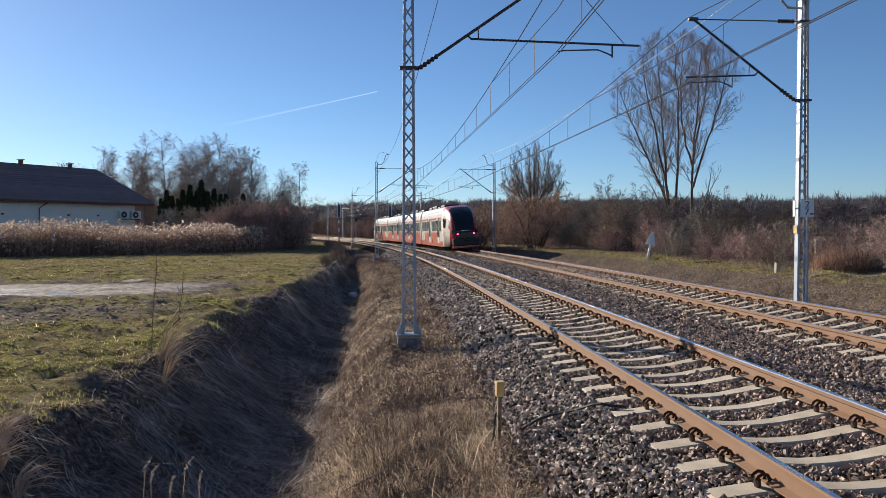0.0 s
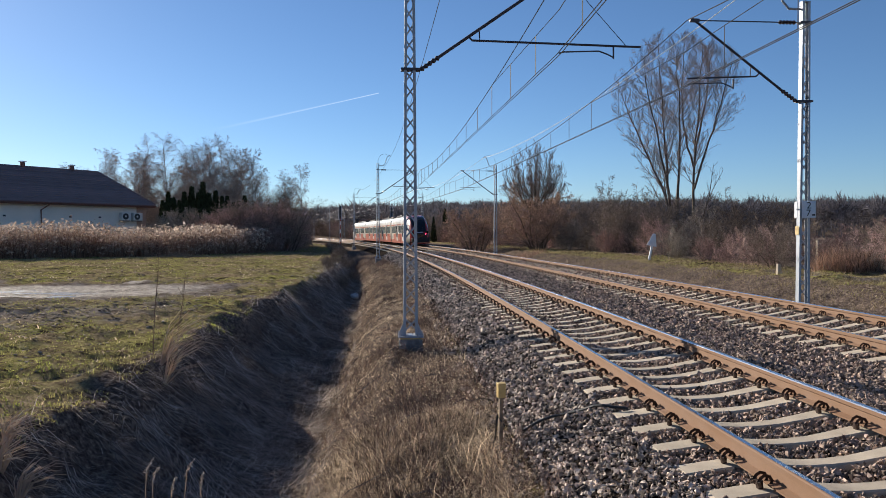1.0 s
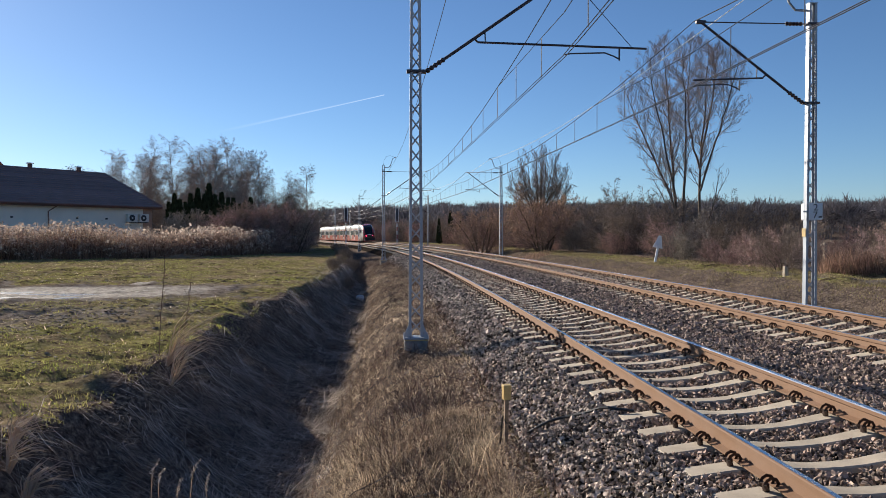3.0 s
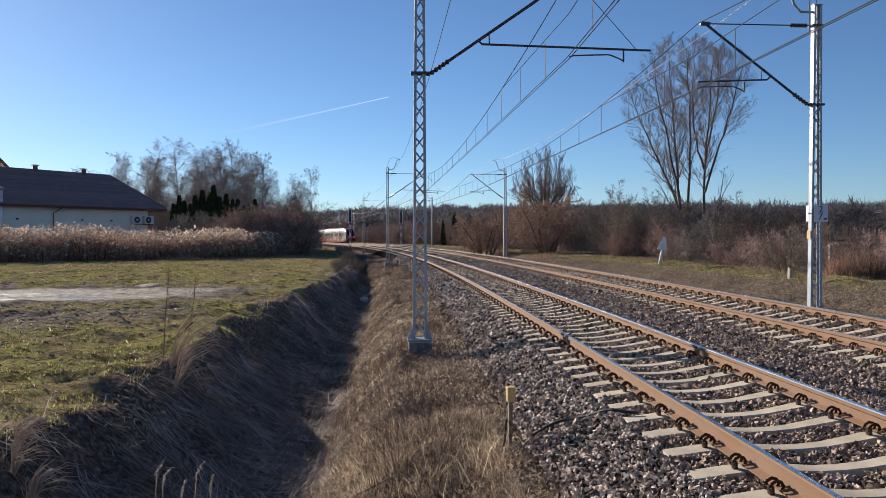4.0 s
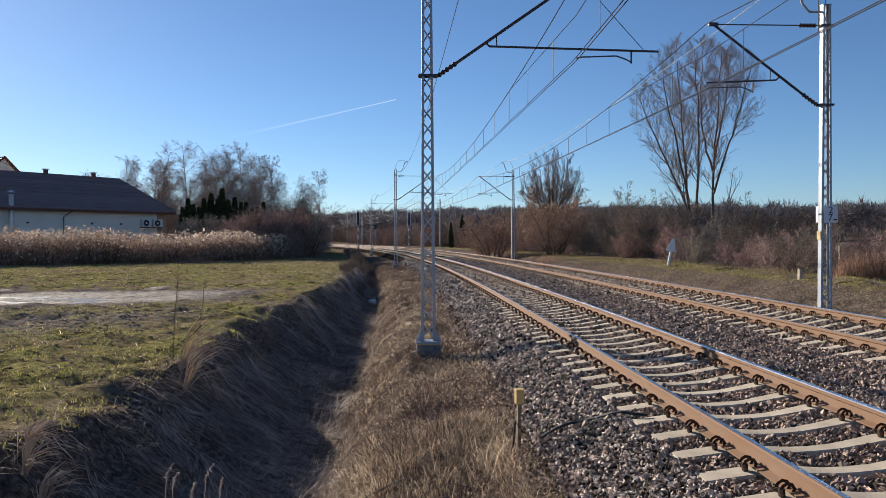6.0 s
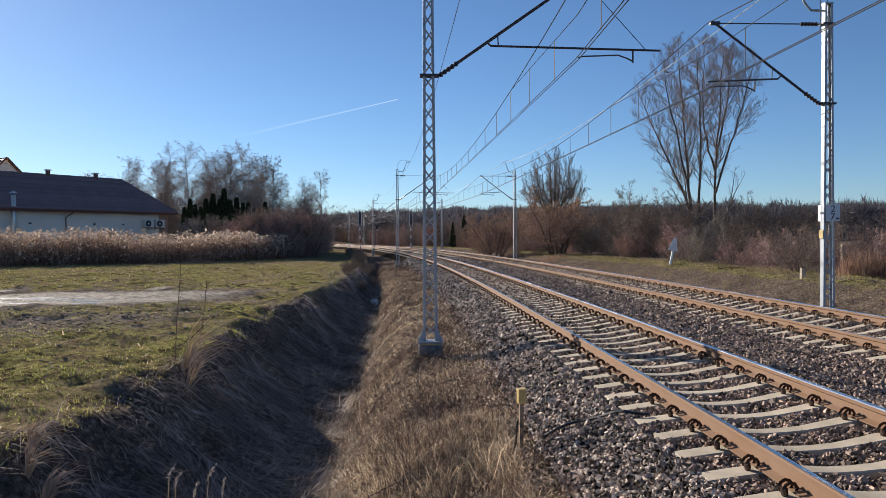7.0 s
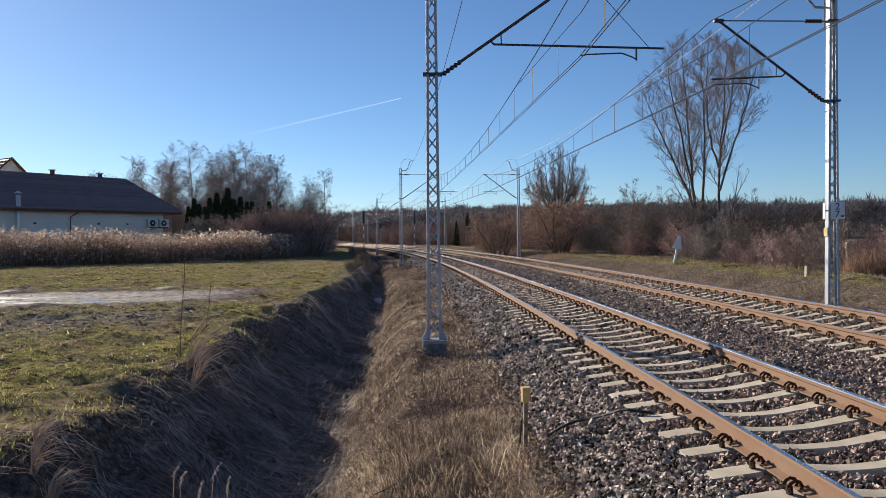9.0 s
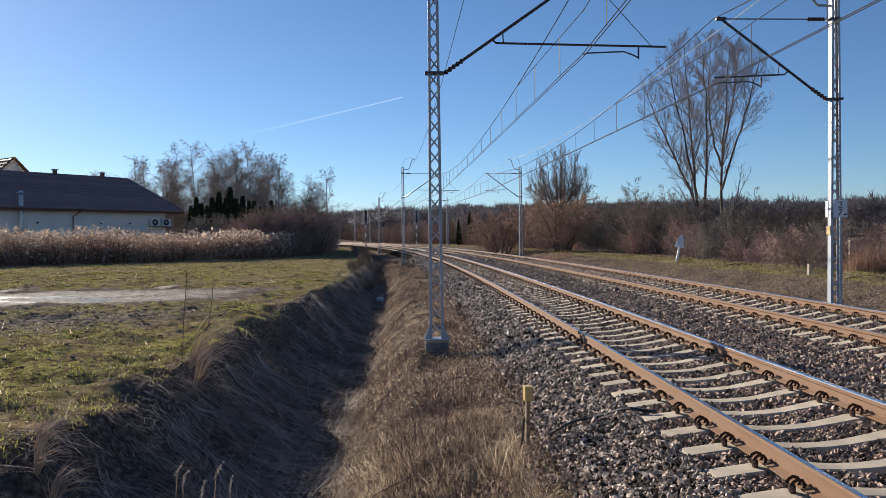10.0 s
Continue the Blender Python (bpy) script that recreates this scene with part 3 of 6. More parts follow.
WIRE_X, CONTACT_Z, ROPE_Z = 3.20, 5.52, 7.21


def insulator(p, q, discs=5):
    p, q = np.array(p, float), np.array(q, float)
    sh = Shape()
    pts, rad = [], []
    for i in range(discs * 2 + 1):
        pts.append(p + (q - p) * i / (discs * 2))
        rad.append(0.062 if i % 2 else 0.032)
    return sh.tube(pts, rad, 8)


def build_mast(name, at, long_arm, label, group):
    """A lattice mast of two channels with its bracket; x points over the track, z is above the mast's foot."""
    mast = thing(name, label, "catenary mast", at, group)
    o = -MAST_Z
    part("foundation", rounded_box((-0.25, -0.25, -0.35), (0.25, 0.25, 0.30), 0.02), GREY_CONCRETE, mast, "weathered grey concrete foundation block")
    part("foundation_edge", Shape().box((-0.243, -0.243, 0.302), (0.243, 0.243, 0.325)), YELLOW, mast, "worn yellow paint on the block's rim")
    part("base_plate", rounded_box((-0.27, -0.24, 0.33), (0.27, 0.24, 0.365), 0.008), GALVANISED, mast)
    for i, (bx, by) in enumerate([(x, y) for x in (-0.25, 0.25) for y in (-0.2, 0.2)]):
        part("anchor_bolt", Shape().tube([(bx, by, 0.36), (bx, by, 0.43)], 0.018, 6), GALVANISED, mast)
    top = MAST_TOP + o
    half = lambda z: 0.150 - 0.052 * (z - 0.36) / (top - 0.36)
    for side in (-1, 1):
        sh = Shape()
        channel = ((-0.05, -0.08), (0.007, -0.08), (0.007, 0.08), (-0.05, 0.08), (-0.05, 0.068), (-0.007, 0.068), (-0.007, -0.068), (-0.05, -0.068))
        sh.loft([[((half(z) + x) * side, y, z) for x, y in channel] for z in (0.36, top)])
        part("leg", sh, GALVANISED, mast, "light grey painted steel channel")
        for y in (-0.09, 0.084):
            gus = Shape()
            w = side * 0.145
            gus.add([(w - side * 0.05, y, 0.365), (w + side * 0.09, y, 0.365), (w + side * 0.09, y, 0.43), (w + side * 0.01, y, 0.62), (w - side * 0.05, y, 0.62),
                     (w - side * 0.05, y + 0.008, 0.365), (w + side * 0.09, y + 0.008, 0.365), (w + side * 0.09, y + 0.008, 0.43), (w + side * 0.01, y + 0.008, 0.62), (w - side * 0.05, y + 0.008, 0.62)],
                    [(0, 1, 2, 3, 4), (9, 8, 7, 6, 5), (0, 5, 6, 1), (1, 6, 7, 2), (2, 7, 8, 3), (3, 8, 9, 4), (4, 9, 5, 0)])
            part("foot_gusset", gus, GALVANISED, mast)
    for y, flip in ((-0.074, 1), (0.074, -1)):
        z, d, pts = 0.42, flip, []
        while z < top - 0.35:                 # one flat bar bent to and fro between the legs
            for q in (0.0, 0.12, 0.5, 0.88):
                pts.append((np.interp(q, (0, 0.12, 0.88, 1), (-1, -0.93, 0.93, 1)) * d * (half(z) - 0.018), y, z + 0.33 * q))
            z, d = z + 0.33, -d
        part("lacing", Shape().tube(pts, 0.017, 4), GALVANISED, mast, "bent zigzag lacing bar")
    part("cap", Shape().box((-0.12, -0.09, top), (0.12, 0.09, top + 0.015)), GALVANISED, mast)
    # the bracket over the track
    low = (0.22, 0, 5.14 + o)
    part("clamp", Shape().box((-0.19, -0.10, 5.115 + o), (0.22, 0.10, 5.165 + o)), BRACKET, mast, "dark steel clamp round the mast")
    part("insulator", insulator(low, (0.62, 0, 5.42 + o)), INSULATOR, mast, "ribbed dark brown insulator")
    tip = (WIRE_X + (0.08 if long_arm else -0.12), 0, 7.27 + o)
    part("bracket_tube", Shape().tube([(0.60, 0, 5.405 + o), tip], 0.034, 8), BRACKET, mast, "dark sloping bracket tube")
    part("clamp", Shape().box((-0.15, -0.10, 7.185 + o), (0.17, 0.10, 7.235 + o)), BRACKET, mast)
    part("insulator", insulator((0.26, 0, 7.21 + o), (0.72, 0, 7.21 + o)), INSULATOR, mast, "ribbed dark brown insulator")
    part("tie_tube", Shape().tube([(0.15, 0, 7.21 + o), (0.30, 0, 7.21 + o), (0.7, 0, 7.21 + o), (WIRE_X - 0.1, 0, 7.21 + o)], (0.02, 0.016, 0.016, 0.016), 6), BRACKET, mast)
    part("rope_saddle", Shape().box((tip[0] - 0.20, -0.05, 7.17 + o), (tip[0] + 0.05, 0.04, 7.25 + o)), BRACKET, mast)
    end, drop = (5.0, 4.40) if long_arm else (WIRE_X, 1.95)
    arm = Shape().tube([(1.26, 0, 5.85 + o), (1.33, 0, 5.78 + o), (end, 0, 5.70 + o)], 0.024, 6)
    part("registration_arm", arm, BRACKET, mast, "long dark horizontal registration tube")
    part("arm_hanger", Shape().tube([(1.48, 0, 6.02 + o), (1.49, 0, 5.77 + o)], 0.014, 5), BRACKET, mast)
    part("drop_bracket", Shape().tube([(drop, 0, 5.71 + o), (drop, 0, 5.44 + o)], 0.020, 5), BRACKET, mast)
    side = -1 if long_arm else 1
    part("steady_arm", Shape().tube([(drop, 0, 5.47 + o), (drop + side * 0.12, 0, 5.53 + o), (drop + side * 0.32, 0, 5.60 + o), (WIRE_X - side * 0.12, 0, 5.57 + o), (WIRE_X, 0, CONTACT_Z + 0.02 + o)], 0.017, 5), BRACKET, mast, "thin curved steady arm")
    if long_arm:
        part("arm_stay", Shape().tube([(4.68, 0, 5.72 + o), (WIRE_X + 0.08, 0, 7.25 + o)], 0.008, 4), BRACKET, mast)
    # the horn that carries the earth rope
    part("horn", Shape().tube([(0.05, 0, 7.56 + o), (0.45, 0, 7.57 + o), (0.62, 0, 7.76 + o), (0.82, 0, 8.36 + o), (1.05, 0, 8.47 + o), (1.10, 0, 8.36 + o)], 0.032, 6), GALVANISED, mast, "bent grey horn with a rope clamp")
    part("bond_cable", Shape().tube([(0.0, 0.02, 7.74 + o), (0.05, 0.02, 8.15 + o), (0.25, 0.02, 8.52 + o), (0.60, 0.02, 8.60 + o), (1.0, 0.02, 8.47 + o)], 0.010, 4), BRACKET, mast)
    return mast


def mast_u(side, s):
    """The masts stand a little nearer or further from the line along it."""
    q = min(max(s, 16), 130) - 16
    return LEFT_U + 0.0045 * q if side < 0 else RIGHT_U + 0.0035 * q + (0.8 if s < 0 else 0.0)


def mast_pose(side, s, flip=False):
    p = on_line(mast_u(side, s), s)
    return pose(p.x, p.y, MAST_Z, 0, 0, math.degrees(HEAD + BEND * s) + (180 if flip else 0))


left_mast = build_mast("catenary_mast", mast_pose(-1, LEFT_S[1]), True, "light grey lattice mast with a long bracket over the track", "masts of the line")
for s in LEFT_S[:1] + LEFT_S[2:]:
    copy_thing(left_mast, mast_pose(-1, s))
right_mast = build_mast("catenary_mast", mast_pose(1, RIGHT_S[1], True), False, "pale lattice mast with a short bracket over the second track", "masts of the line")
for s in RIGHT_S[:1] + RIGHT_S[2:]:
    copy_thing(right_mast, mast_pose(1, s, True))


def written(text, size, mat, parent, at, name="lettering"):
    c = bpy.data.curves.new(name, 'FONT')
    c.body, c.size, c.align_x, c.align_y, c.extrude = text, size, 'CENTER', 'CENTER', 0.001
    tmp = bpy.data.objects.new(name, c)
    scene.collection.objects.link(tmp)
    me = bpy.data.meshes.new_from_object(tmp.evaluated_get(bpy.context.evaluated_depsgraph_get()))
    bpy.data.objects.remove(tmp)
    me.materials.clear()
    me.materials.append(mat)
    return part(name, me, None, parent, at=at)


def build_mast_sign():
    p = on_line(RIGHT_U, RIGHT_S[1])
    sign = thing("kilometre_sign", "white enamel number plate strapped to a catenary mast", "sign", pose(p.x + 0.06, p.y - 0.19, 2.28, 0, 0, -14))
    part("plate", rounded_box((-0.165, -0.006, -0.22), (0.165, 0.006, 0.22), 0.004), SIGN_WHITE, sign, "white enamel plate")
    written("2", 0.25, SIGN_BLACK, sign, pose(0, -0.008, 0.10, 90))
    written("7", 0.25, SIGN_BLACK, sign, pose(-0.01, -0.008, -0.10, 90))
    part("small_print", Shape().box((0.07, -0.009, -0.165), (0.15, -0.0065, -0.125)), SIGN_BLACK, sign)
    part("strap", Shape().box((-0.30, 0.008, -0.02), (0.05, 0.02, 0.02)), GALVANISED, sign)
    band = thing("reflector_panel", "narrow pale marker board on the mast's side", "sign", pose(p.x - 0.20, p.y - 0.05, 2.28))
    part("panel", rounded_box((-0.02, -0.07, -0.21), (-0.005, 0.07, 0.21), 0.003), SIGN_WHITE, band)
    stripe = Shape()
    stripe.box((-0.163, -0.085, 0), (-0.150, 0.085, 0.22))
    ob = part("paint_band", stripe, YELLOW, at=pose(p.x, p.y, 1.62, 0, 0, math.degrees(HEAD + BEND * RIGHT_S[1])))
    tagged(ob, "faded yellow paint band round a mast leg", "paint mark")


build_mast_sign()


def span_points(side, du, s_list, f, n=24):
    out = []
    for a, b in zip(s_list, s_list[1:]):
        pa, pb = on_line(mast_u(side, a) + du, a), on_line(mast_u(side, b) + du, b)
        for i in range(n):
            q = i / n
            p = pa.lerp(pb, q)
            out.append((p.x, p.y, f(q, b - a)))
    p = on_line(mast_u(side, s_list[-1]) + du, s_list[-1])
    out.append((p.x, p.y, f(1.0, 49)))
    return out


def build_overhead(side, off, s_list, label):
    wires = thing("overhead_wire", label, "overhead line", group="overhead wires")
    rope_z = lambda q, length: ROPE_Z - 1.15 * 4 * q * (1 - q)
    for du in (-0.035, 0.035):
        part("contact_wire", Shape().tube(span_points(side, off + du, s_list, lambda q, d: CONTACT_Z - 0.03 * 4 * q * (1 - q), 8), 0.012, 4), COPPER, wires, "grooved contact wire")
    part("catenary_rope", Shape().tube(span_points(side, off, s_list, rope_z, 24), 0.014, 4), COPPER, wires, "sagging carrying rope")
    for k, (a, b) in enumerate(zip(s_list, s_list[1:])):
        pa, pb = on_line(mast_u(side, a) + off, a), on_line(mast_u(side, b) + off, b)
        L = b - a
        for d in np.arange(2.2, L - 1.5, (L - 4.4) / 14):
            q = d / L
            p = pa.lerp(pb, q)
            z = rope_z(q, L)
            near = min(d, L - d)
            if near < 8.5:          # hung from the stitch rope near a mast
                z0 = rope_z(8.5 / L, L)
                z = z0 - 0.10 * (8.5 - near) / 8.5
            if z - CONTACT_Z > 0.12:
                part("dropper", Shape().tube([(p.x, p.y, z), (p.x, p.y, CONTACT_Z)], 0.012, 3), COPPER, wires)
    for i, s in enumerate(s_list[1:-1]):
        pts = []
        for e in np.linspace(-8.5, 8.5, 9):
            a, b = (s_list[i], s) if e < 0 else (s, s_list[i + 2])
            L = b - a
            q = 1 + e / L if e < 0 else e / L
            p = on_line(mast_u(side, a) + off, a).lerp(on_line(mast_u(side, b) + off, b), q)
            zz = rope_z(8.5 / L, L) - 0.10 * (8.5 - abs(e)) / 8.5
            pts.append((p.x, p.y, zz))
        part("stitch_rope", Shape().tube(pts, 0.011, 4), COPPER, wires)
    return wires


build_overhead(-1, WIRE_X, LEFT_S, "copper contact wires with carrying rope and droppers")
build_overhead(1, -WIRE_X, RIGHT_S, "copper contact wires with carrying rope over the second track")
for side, off, s_list, m, lab in ((-1, 1.1, LEFT_S, COPPER, "thin earth rope strung between mast horns"), (1, -1.1, RIGHT_S, SUNLIT_ROPE, "earth rope coloured sunlit white, strung between mast horns")):
    ob = part("earth_rope", Shape().tube(span_points(side, off, s_list, lambda q, d: 8.36 - 0.7 * 4 * q * (1 - q), 16), 0.010 if side < 0 else 0.014, 4), m)
    tagged(ob, lab, "cable")


# ---- signals ----
def build_signal(at):
    sig = thing("railway_signal", "dark light signal on a red and white post beside the track", "railway signal", at, "line signals")
    part("post", Shape().tube([(0, 0, -0.9), (0, 0, 4.6)], 0.09, 8), SIGNAL_RED, sig, "red lower post")
    for z in (0.2, 1.7, 3.2):
        part("post_band", Shape().tube([(0, 0, z), (0, 0, z + 0.7)], 0.096, 8), SIGN_WHITE, sig)
    part("platform", Shape().box((-0.4, -0.35, 4.2), (0.4, 0.35, 4.27)), GALVANISED, sig)
    part("backboard", rounded_box((-0.24, -0.05, 4.3), (0.24, 0.05, 6.6), 0.04), SIGNAL_BLUE, sig, "long rounded backboard")
    part("backboard_rim", rounded_box((-0.31, -0.03, 4.22), (0.31, 0.03, 6.68), 0.025), SIGN_WHITE, sig, "white border of the backboard")
    for i in range(5):
        part("lamp_hood", Shape().tube([(0, 0.05, 4.7 + 0.45 * i), (0, 0.35, 4.7 + 0.45 * i)], 0.13, 10), DARK_GRILLE, sig)
        part("lamp_box", Shape().box((-0.15, -0.22, 4.55 + 0.45 * i), (0.15, -0.05, 4.85 + 0.45 * i)), DARK_GRILLE, sig)
    for x in (-0.18, 0.18):
        part("ladder_rail", Shape().tube([(x, -0.35, -0.8), (x, -0.22, 4.2)], 0.02, 5), GALVANISED, sig)
    for i in range(12):
        part("ladder_rung", Shape().tube([(-0.18, -0.34 + 0.01 * i, -0.5 + 0.38 * i), (0.18, -0.34 + 0.01 * i, -0.5 + 0.38 * i)], 0.013, 4), GALVANISED, sig)
    return sig


signal = build_signal(line_pose(-2.45, 137.0, 0))
copy_thing(signal, line_pose(7.9, 143.0, 0))


def build_small_signal(at):
    sig = thing("railway_signal", "small far signal with a dark round head", "railway signal", at, "line signals")
    part("post", Shape().tube([(0, 0, -0.9), (0, 0, 4.3)], 0.08, 8), GALVANISED, sig)
    part("backboard", rounded_box((-0.30, -0.05, 4.2), (0.30, 0.05, 5.3), 0.04), DARK_GRILLE, sig, "dark signal head")
    part("lamp_hood", Shape().tube([(0, 0.05, 5.0), (0, 0.3, 5.0)], 0.15, 10), DARK_GRILLE, sig)
    return sig


small = build_small_signal(line_pose(-2.6, 205.0, 0))
copy_thing(small, line_pose(7.9, 188.0, 0))
# ---- the train ----
def hull_ring(y, w, zb, top, k=15, soft=1.0):
    pts = []
    for i in range(k):
        th = math.pi * i / (k - 1)
        c, s = math.cos(th), math.sin(th)
        pts.append((w * math.copysign(abs(c) ** (0.32 * soft), c), y, zb + (top - zb) * abs(s) ** (0.42 * soft)))
    return pts


NOSE = ((0.0, 1.02, 0.62, 1.35), (0.14, 1.12, 0.50, 1.72), (0.42, 1.22, 0.42, 2.25), (0.78, 1.29, 0.38, 2.78), (1.2, 1.345, 0.36, 3.20),
        (1.7, 1.385, 0.35, 3.54), (2.3, 1.41, 0.35, 3.76), (3.1, 1.43, 0.35, 3.90), (4.0, 1.44, 0.35, 3.95))


def build_car(train, at, length, cab):
    """One car; its rear end lies at y = 0."""
    y0 = 4.0 if cab else 0.35
    car = part("car", Shape().loft([hull_ring(y, 1.44, 0.35, 3.95) for y in (y0, length - 0.35)]), [TRAIN_CREAM], train, "cream and orange-red rail car body", at, smooth=False)
    if cab:
        rings = [hull_ring(*n, soft=1.0 + 0.5 * min(1, max(0, (3.6 - n[0]) / 1.6))) for n in NOSE]
        nose = Shape().loft(rings)
        for i in range(len(rings) - 1):       # the red hood arches over cream cab sides
            for j in range(14):
                if min(j, 13 - j) < (0, 0, 0, 2, 3, 4, 4, 4)[i]:
                    nose.m[i * 15 + j] = 1
        part("nose", nose, [TRAIN_RED, TRAIN_CREAM], car, "rounded cab nose with a dark red hood over cream sides", smooth=True)
        screen = [[(x * 1.006, y - 0.02, z * 1.004 + 0.012) for x, y, z in r[5:10]] for r in rings[1:7]]
        part("windscreen", Shape().loft(screen, closed=False, caps=False), TRAIN_GLASS, car, "large black tinted windscreen", smooth=True)
        part("lower_mask", rounded_box((-0.86, -0.03, 0.95), (0.86, 0.6, 1.62), 0.10), TRAIN_GLASS, car)
        part("bumper", rounded_box((-1.15, -0.10, 0.42), (1.15, 0.8, 1.02), 0.08), TRAIN_DARK, car, "black bumper")
        part("coupler_cover", rounded_box((-0.26, -0.20, 0.80), (0.26, 0.1, 1.08), 0.06), TRAIN_DARK, car)
        part("apron", rounded_box((-1.18, -0.06, 0.20), (1.18, 0.9, 0.40), 0.05), TRAIN_RED, car)
        for x in (-0.70, 0.70):
            part("tail_lamp", Shape().tube([(x, -0.06, 1.42), (x, 0.1, 1.42)], 0.075, 12), TAIL_LIGHT, car, "glowing red tail lamp")
            part("headlamp", Shape().tube([(x * 1.42, 0.02, 1.58), (x * 1.42, 0.25, 1.62)], 0.11, 12), TRAIN_GLASS, car)
            sd = 1 if x > 0 else -1
            part("cab_window", Shape().box((sd * 1.425 - 0.02, 2.35, 2.05), (sd * 1.425 + 0.03, 3.05, 2.85)), TRAIN_GLASS, car)
        part("display", Shape().box((-0.55, 1.38, 3.25), (0.55, 1.50, 3.42)), DARK_GRILLE, car)
        for z, w in ((1.70, 0.34), (1.50, 0.22)):
            part("number_bar", Shape().box((-w, -0.05 + 0.25 * (z - 1.35), z - 0.03), (w, 0.02 + 0.25 * (z - 1.35), z + 0.03)), SIGN_WHITE, car, "row of small pale characters")
        for x in (-1, 1):
            part("lamp_cluster", rounded_box((x * 1.0 - 0.14, 0.02, 1.50), (x * 1.0 + 0.14, 0.5, 1.86), 0.05), TRAIN_GLASS, car, "dark glazed lamp cluster")
        part("apron_stripe", rounded_box((-1.16, -0.12, 0.30), (1.16, 0.0, 0.40), 0.02), TRAIN_ORANGE, car, "red stripe below the bumper")
    for sd in (-1, 1):
        f = lambda a, b: (min(sd * a, sd * b), max(sd * a, sd * b))
        xa, xb = f(1.40, 1.452)
        part("skirt_band", Shape().box((xa, y0, 0.30), (xb, length - 0.4, 0.80)), TRAIN_ORANGE, car, "orange-red lower band")
        part("eaves_stripe", Shape().box((min(sd * 1.33, sd * 1.405), y0 + 0.4, 2.82), (max(sd * 1.33, sd * 1.405), length - 0.5, 2.98)), TRAIN_ORANGE, car, "thin red stripe over the windows")
        ya = y0 + 0.3
        blocks = [(ya + 3.2, ya + 7.4), (ya + 9.6, ya + 12.6)] if cab else [(0.9, 4.3), (6.2, 9.9), (12.0, length - 1.0)]
        xa, xb = f(1.40, 1.456)
        for a, b in blocks:
            part("colour_panel", Shape().box((xa, a, 0.81), (xb, b, 1.62)), TRAIN_ORANGE, car)
        doors = [ya + 2.2, ya + 8.4] if cab else [5.2, 10.9]
        xa, xb = f(1.40, 1.462)
        y = ya + 0.4
        while y < length - 2.0:
            if all(not (d - 1.75 < y < d + 1.05) for d in doors):
                part("side_window", Shape().box((xa, y, 1.75), (xb, y + 1.45, 2.72)), TRAIN_WINDOW, car)
                y += 1.7
            else:
                y += 0.3
        xa, xb = f(1.40, 1.470)
        for d in doors:
            door = part("door", Shape().box((xa, d - 0.65, 0.62), (xb, d + 0.65, 2.95)), TRAIN_SILVER, car, "silver double door")
            xc, xd = f(1.40, 1.478)
            for a in (-0.55, 0.08):
                part("door_glass", Shape().box((xc, d + a, 1.2), (xd, d + a + 0.47, 2.75)), TRAIN_GLASS, car)
    y = y0 + (2.2 if cab else 1.0)
    i = 0
    while y < length - 2.5:
        ln = (2.4, 1.5, 3.0)[i % 3]
        part("roof_unit", rounded_box((-0.72, y, 3.80), (0.72, y + ln, (4.16, 4.10, 4.24)[i % 3]), 0.11), (TRAIN_DARK, GREY_CONCRETE, TRAIN_DARK)[i % 3], car)
        y += ln + 0.7
        i += 1
    for yb in ((3.4,) if cab else (0.0,)):
        part("bogie_frame", rounded_box((-1.1, yb - 1.7, 0.35), (1.1, yb + 1.7, 0.75), 0.05), TRAIN_DARK, car)
        for yw in (yb - 1.25, yb + 1.25):
            for x in (-0.75, 0.75):
                part("wheel", Shape().tube([(x - 0.065, yw, 0.43), (x + 0.065, yw, 0.43)], 0.43, 16), TRAIN_DARK, car)
    part("bellows", Shape().loft([hull_ring(y, 1.25, 0.6, 3.7) for y in (length - 0.34, length + 0.34)]), TRAIN_DARK, car)
    part("underframe", Shape().box((-1.2, y0 + 1.5, 0.22), (1.2, length - 2.2, 0.38)), TRAIN_DARK, car)
    return car


TRAIN_U = TRACK2 + 0.7175
TRAIN_Z = RISE2 + 0.7175 * CANT2


def train_pose(s):
    return line_pose(TRAIN_U, s, TRAIN_Z, CANT2)


train = thing("passenger_train", "red and cream electric train of four cars running away", "train")
ahead = lambda d: train_pose(0).inverted() @ train_pose(d)
CARS = ((0.0, 20.0, True), (20.0, 17.5, False), (37.5, 17.5, False))
for start, ln, cab in CARS:
    mid = ahead(start + ln / 2) @ Matrix.Translation((0, -ln / 2, 0))
    build_car(train, mid, ln, cab)
build_car(train, ahead(55.0 + 10.0) @ Matrix.Rotation(math.pi, 4, 'Z') @ Matrix.Translation((0, -10.0, 0)), 20.0, True)
pan = Shape()
pan.tube([(-0.5, 0, 0), (-0.3, 1.2, 0.55), (-0.7, 0.1, 1.15)], 0.03, 5).tube([(0.5, 0, 0), (0.3, 1.2, 0.55), (0.7, 0.1, 1.15)], 0.03, 5)
pan.tube([(-0.85, 0.1, 1.10), (-0.6, 0.1, 1.2), (0.6, 0.1, 1.2), (0.85, 0.1, 1.10)], 0.035, 5)
part("pantograph", pan, TRAIN_DARK, train, "raised pantograph", ahead(22.5) @ Matrix.Translation((0, 0, 4.25)))


def motions():
    walk(train, [(t, train_pose(63.0 + 32.2 * t + 0.30 * t * t)) for t in (0.0, 1.0, 2.0, 3.0, 4.0, 5.0, 6.0, 7.0, 8.0, 9.0, 10.0)])
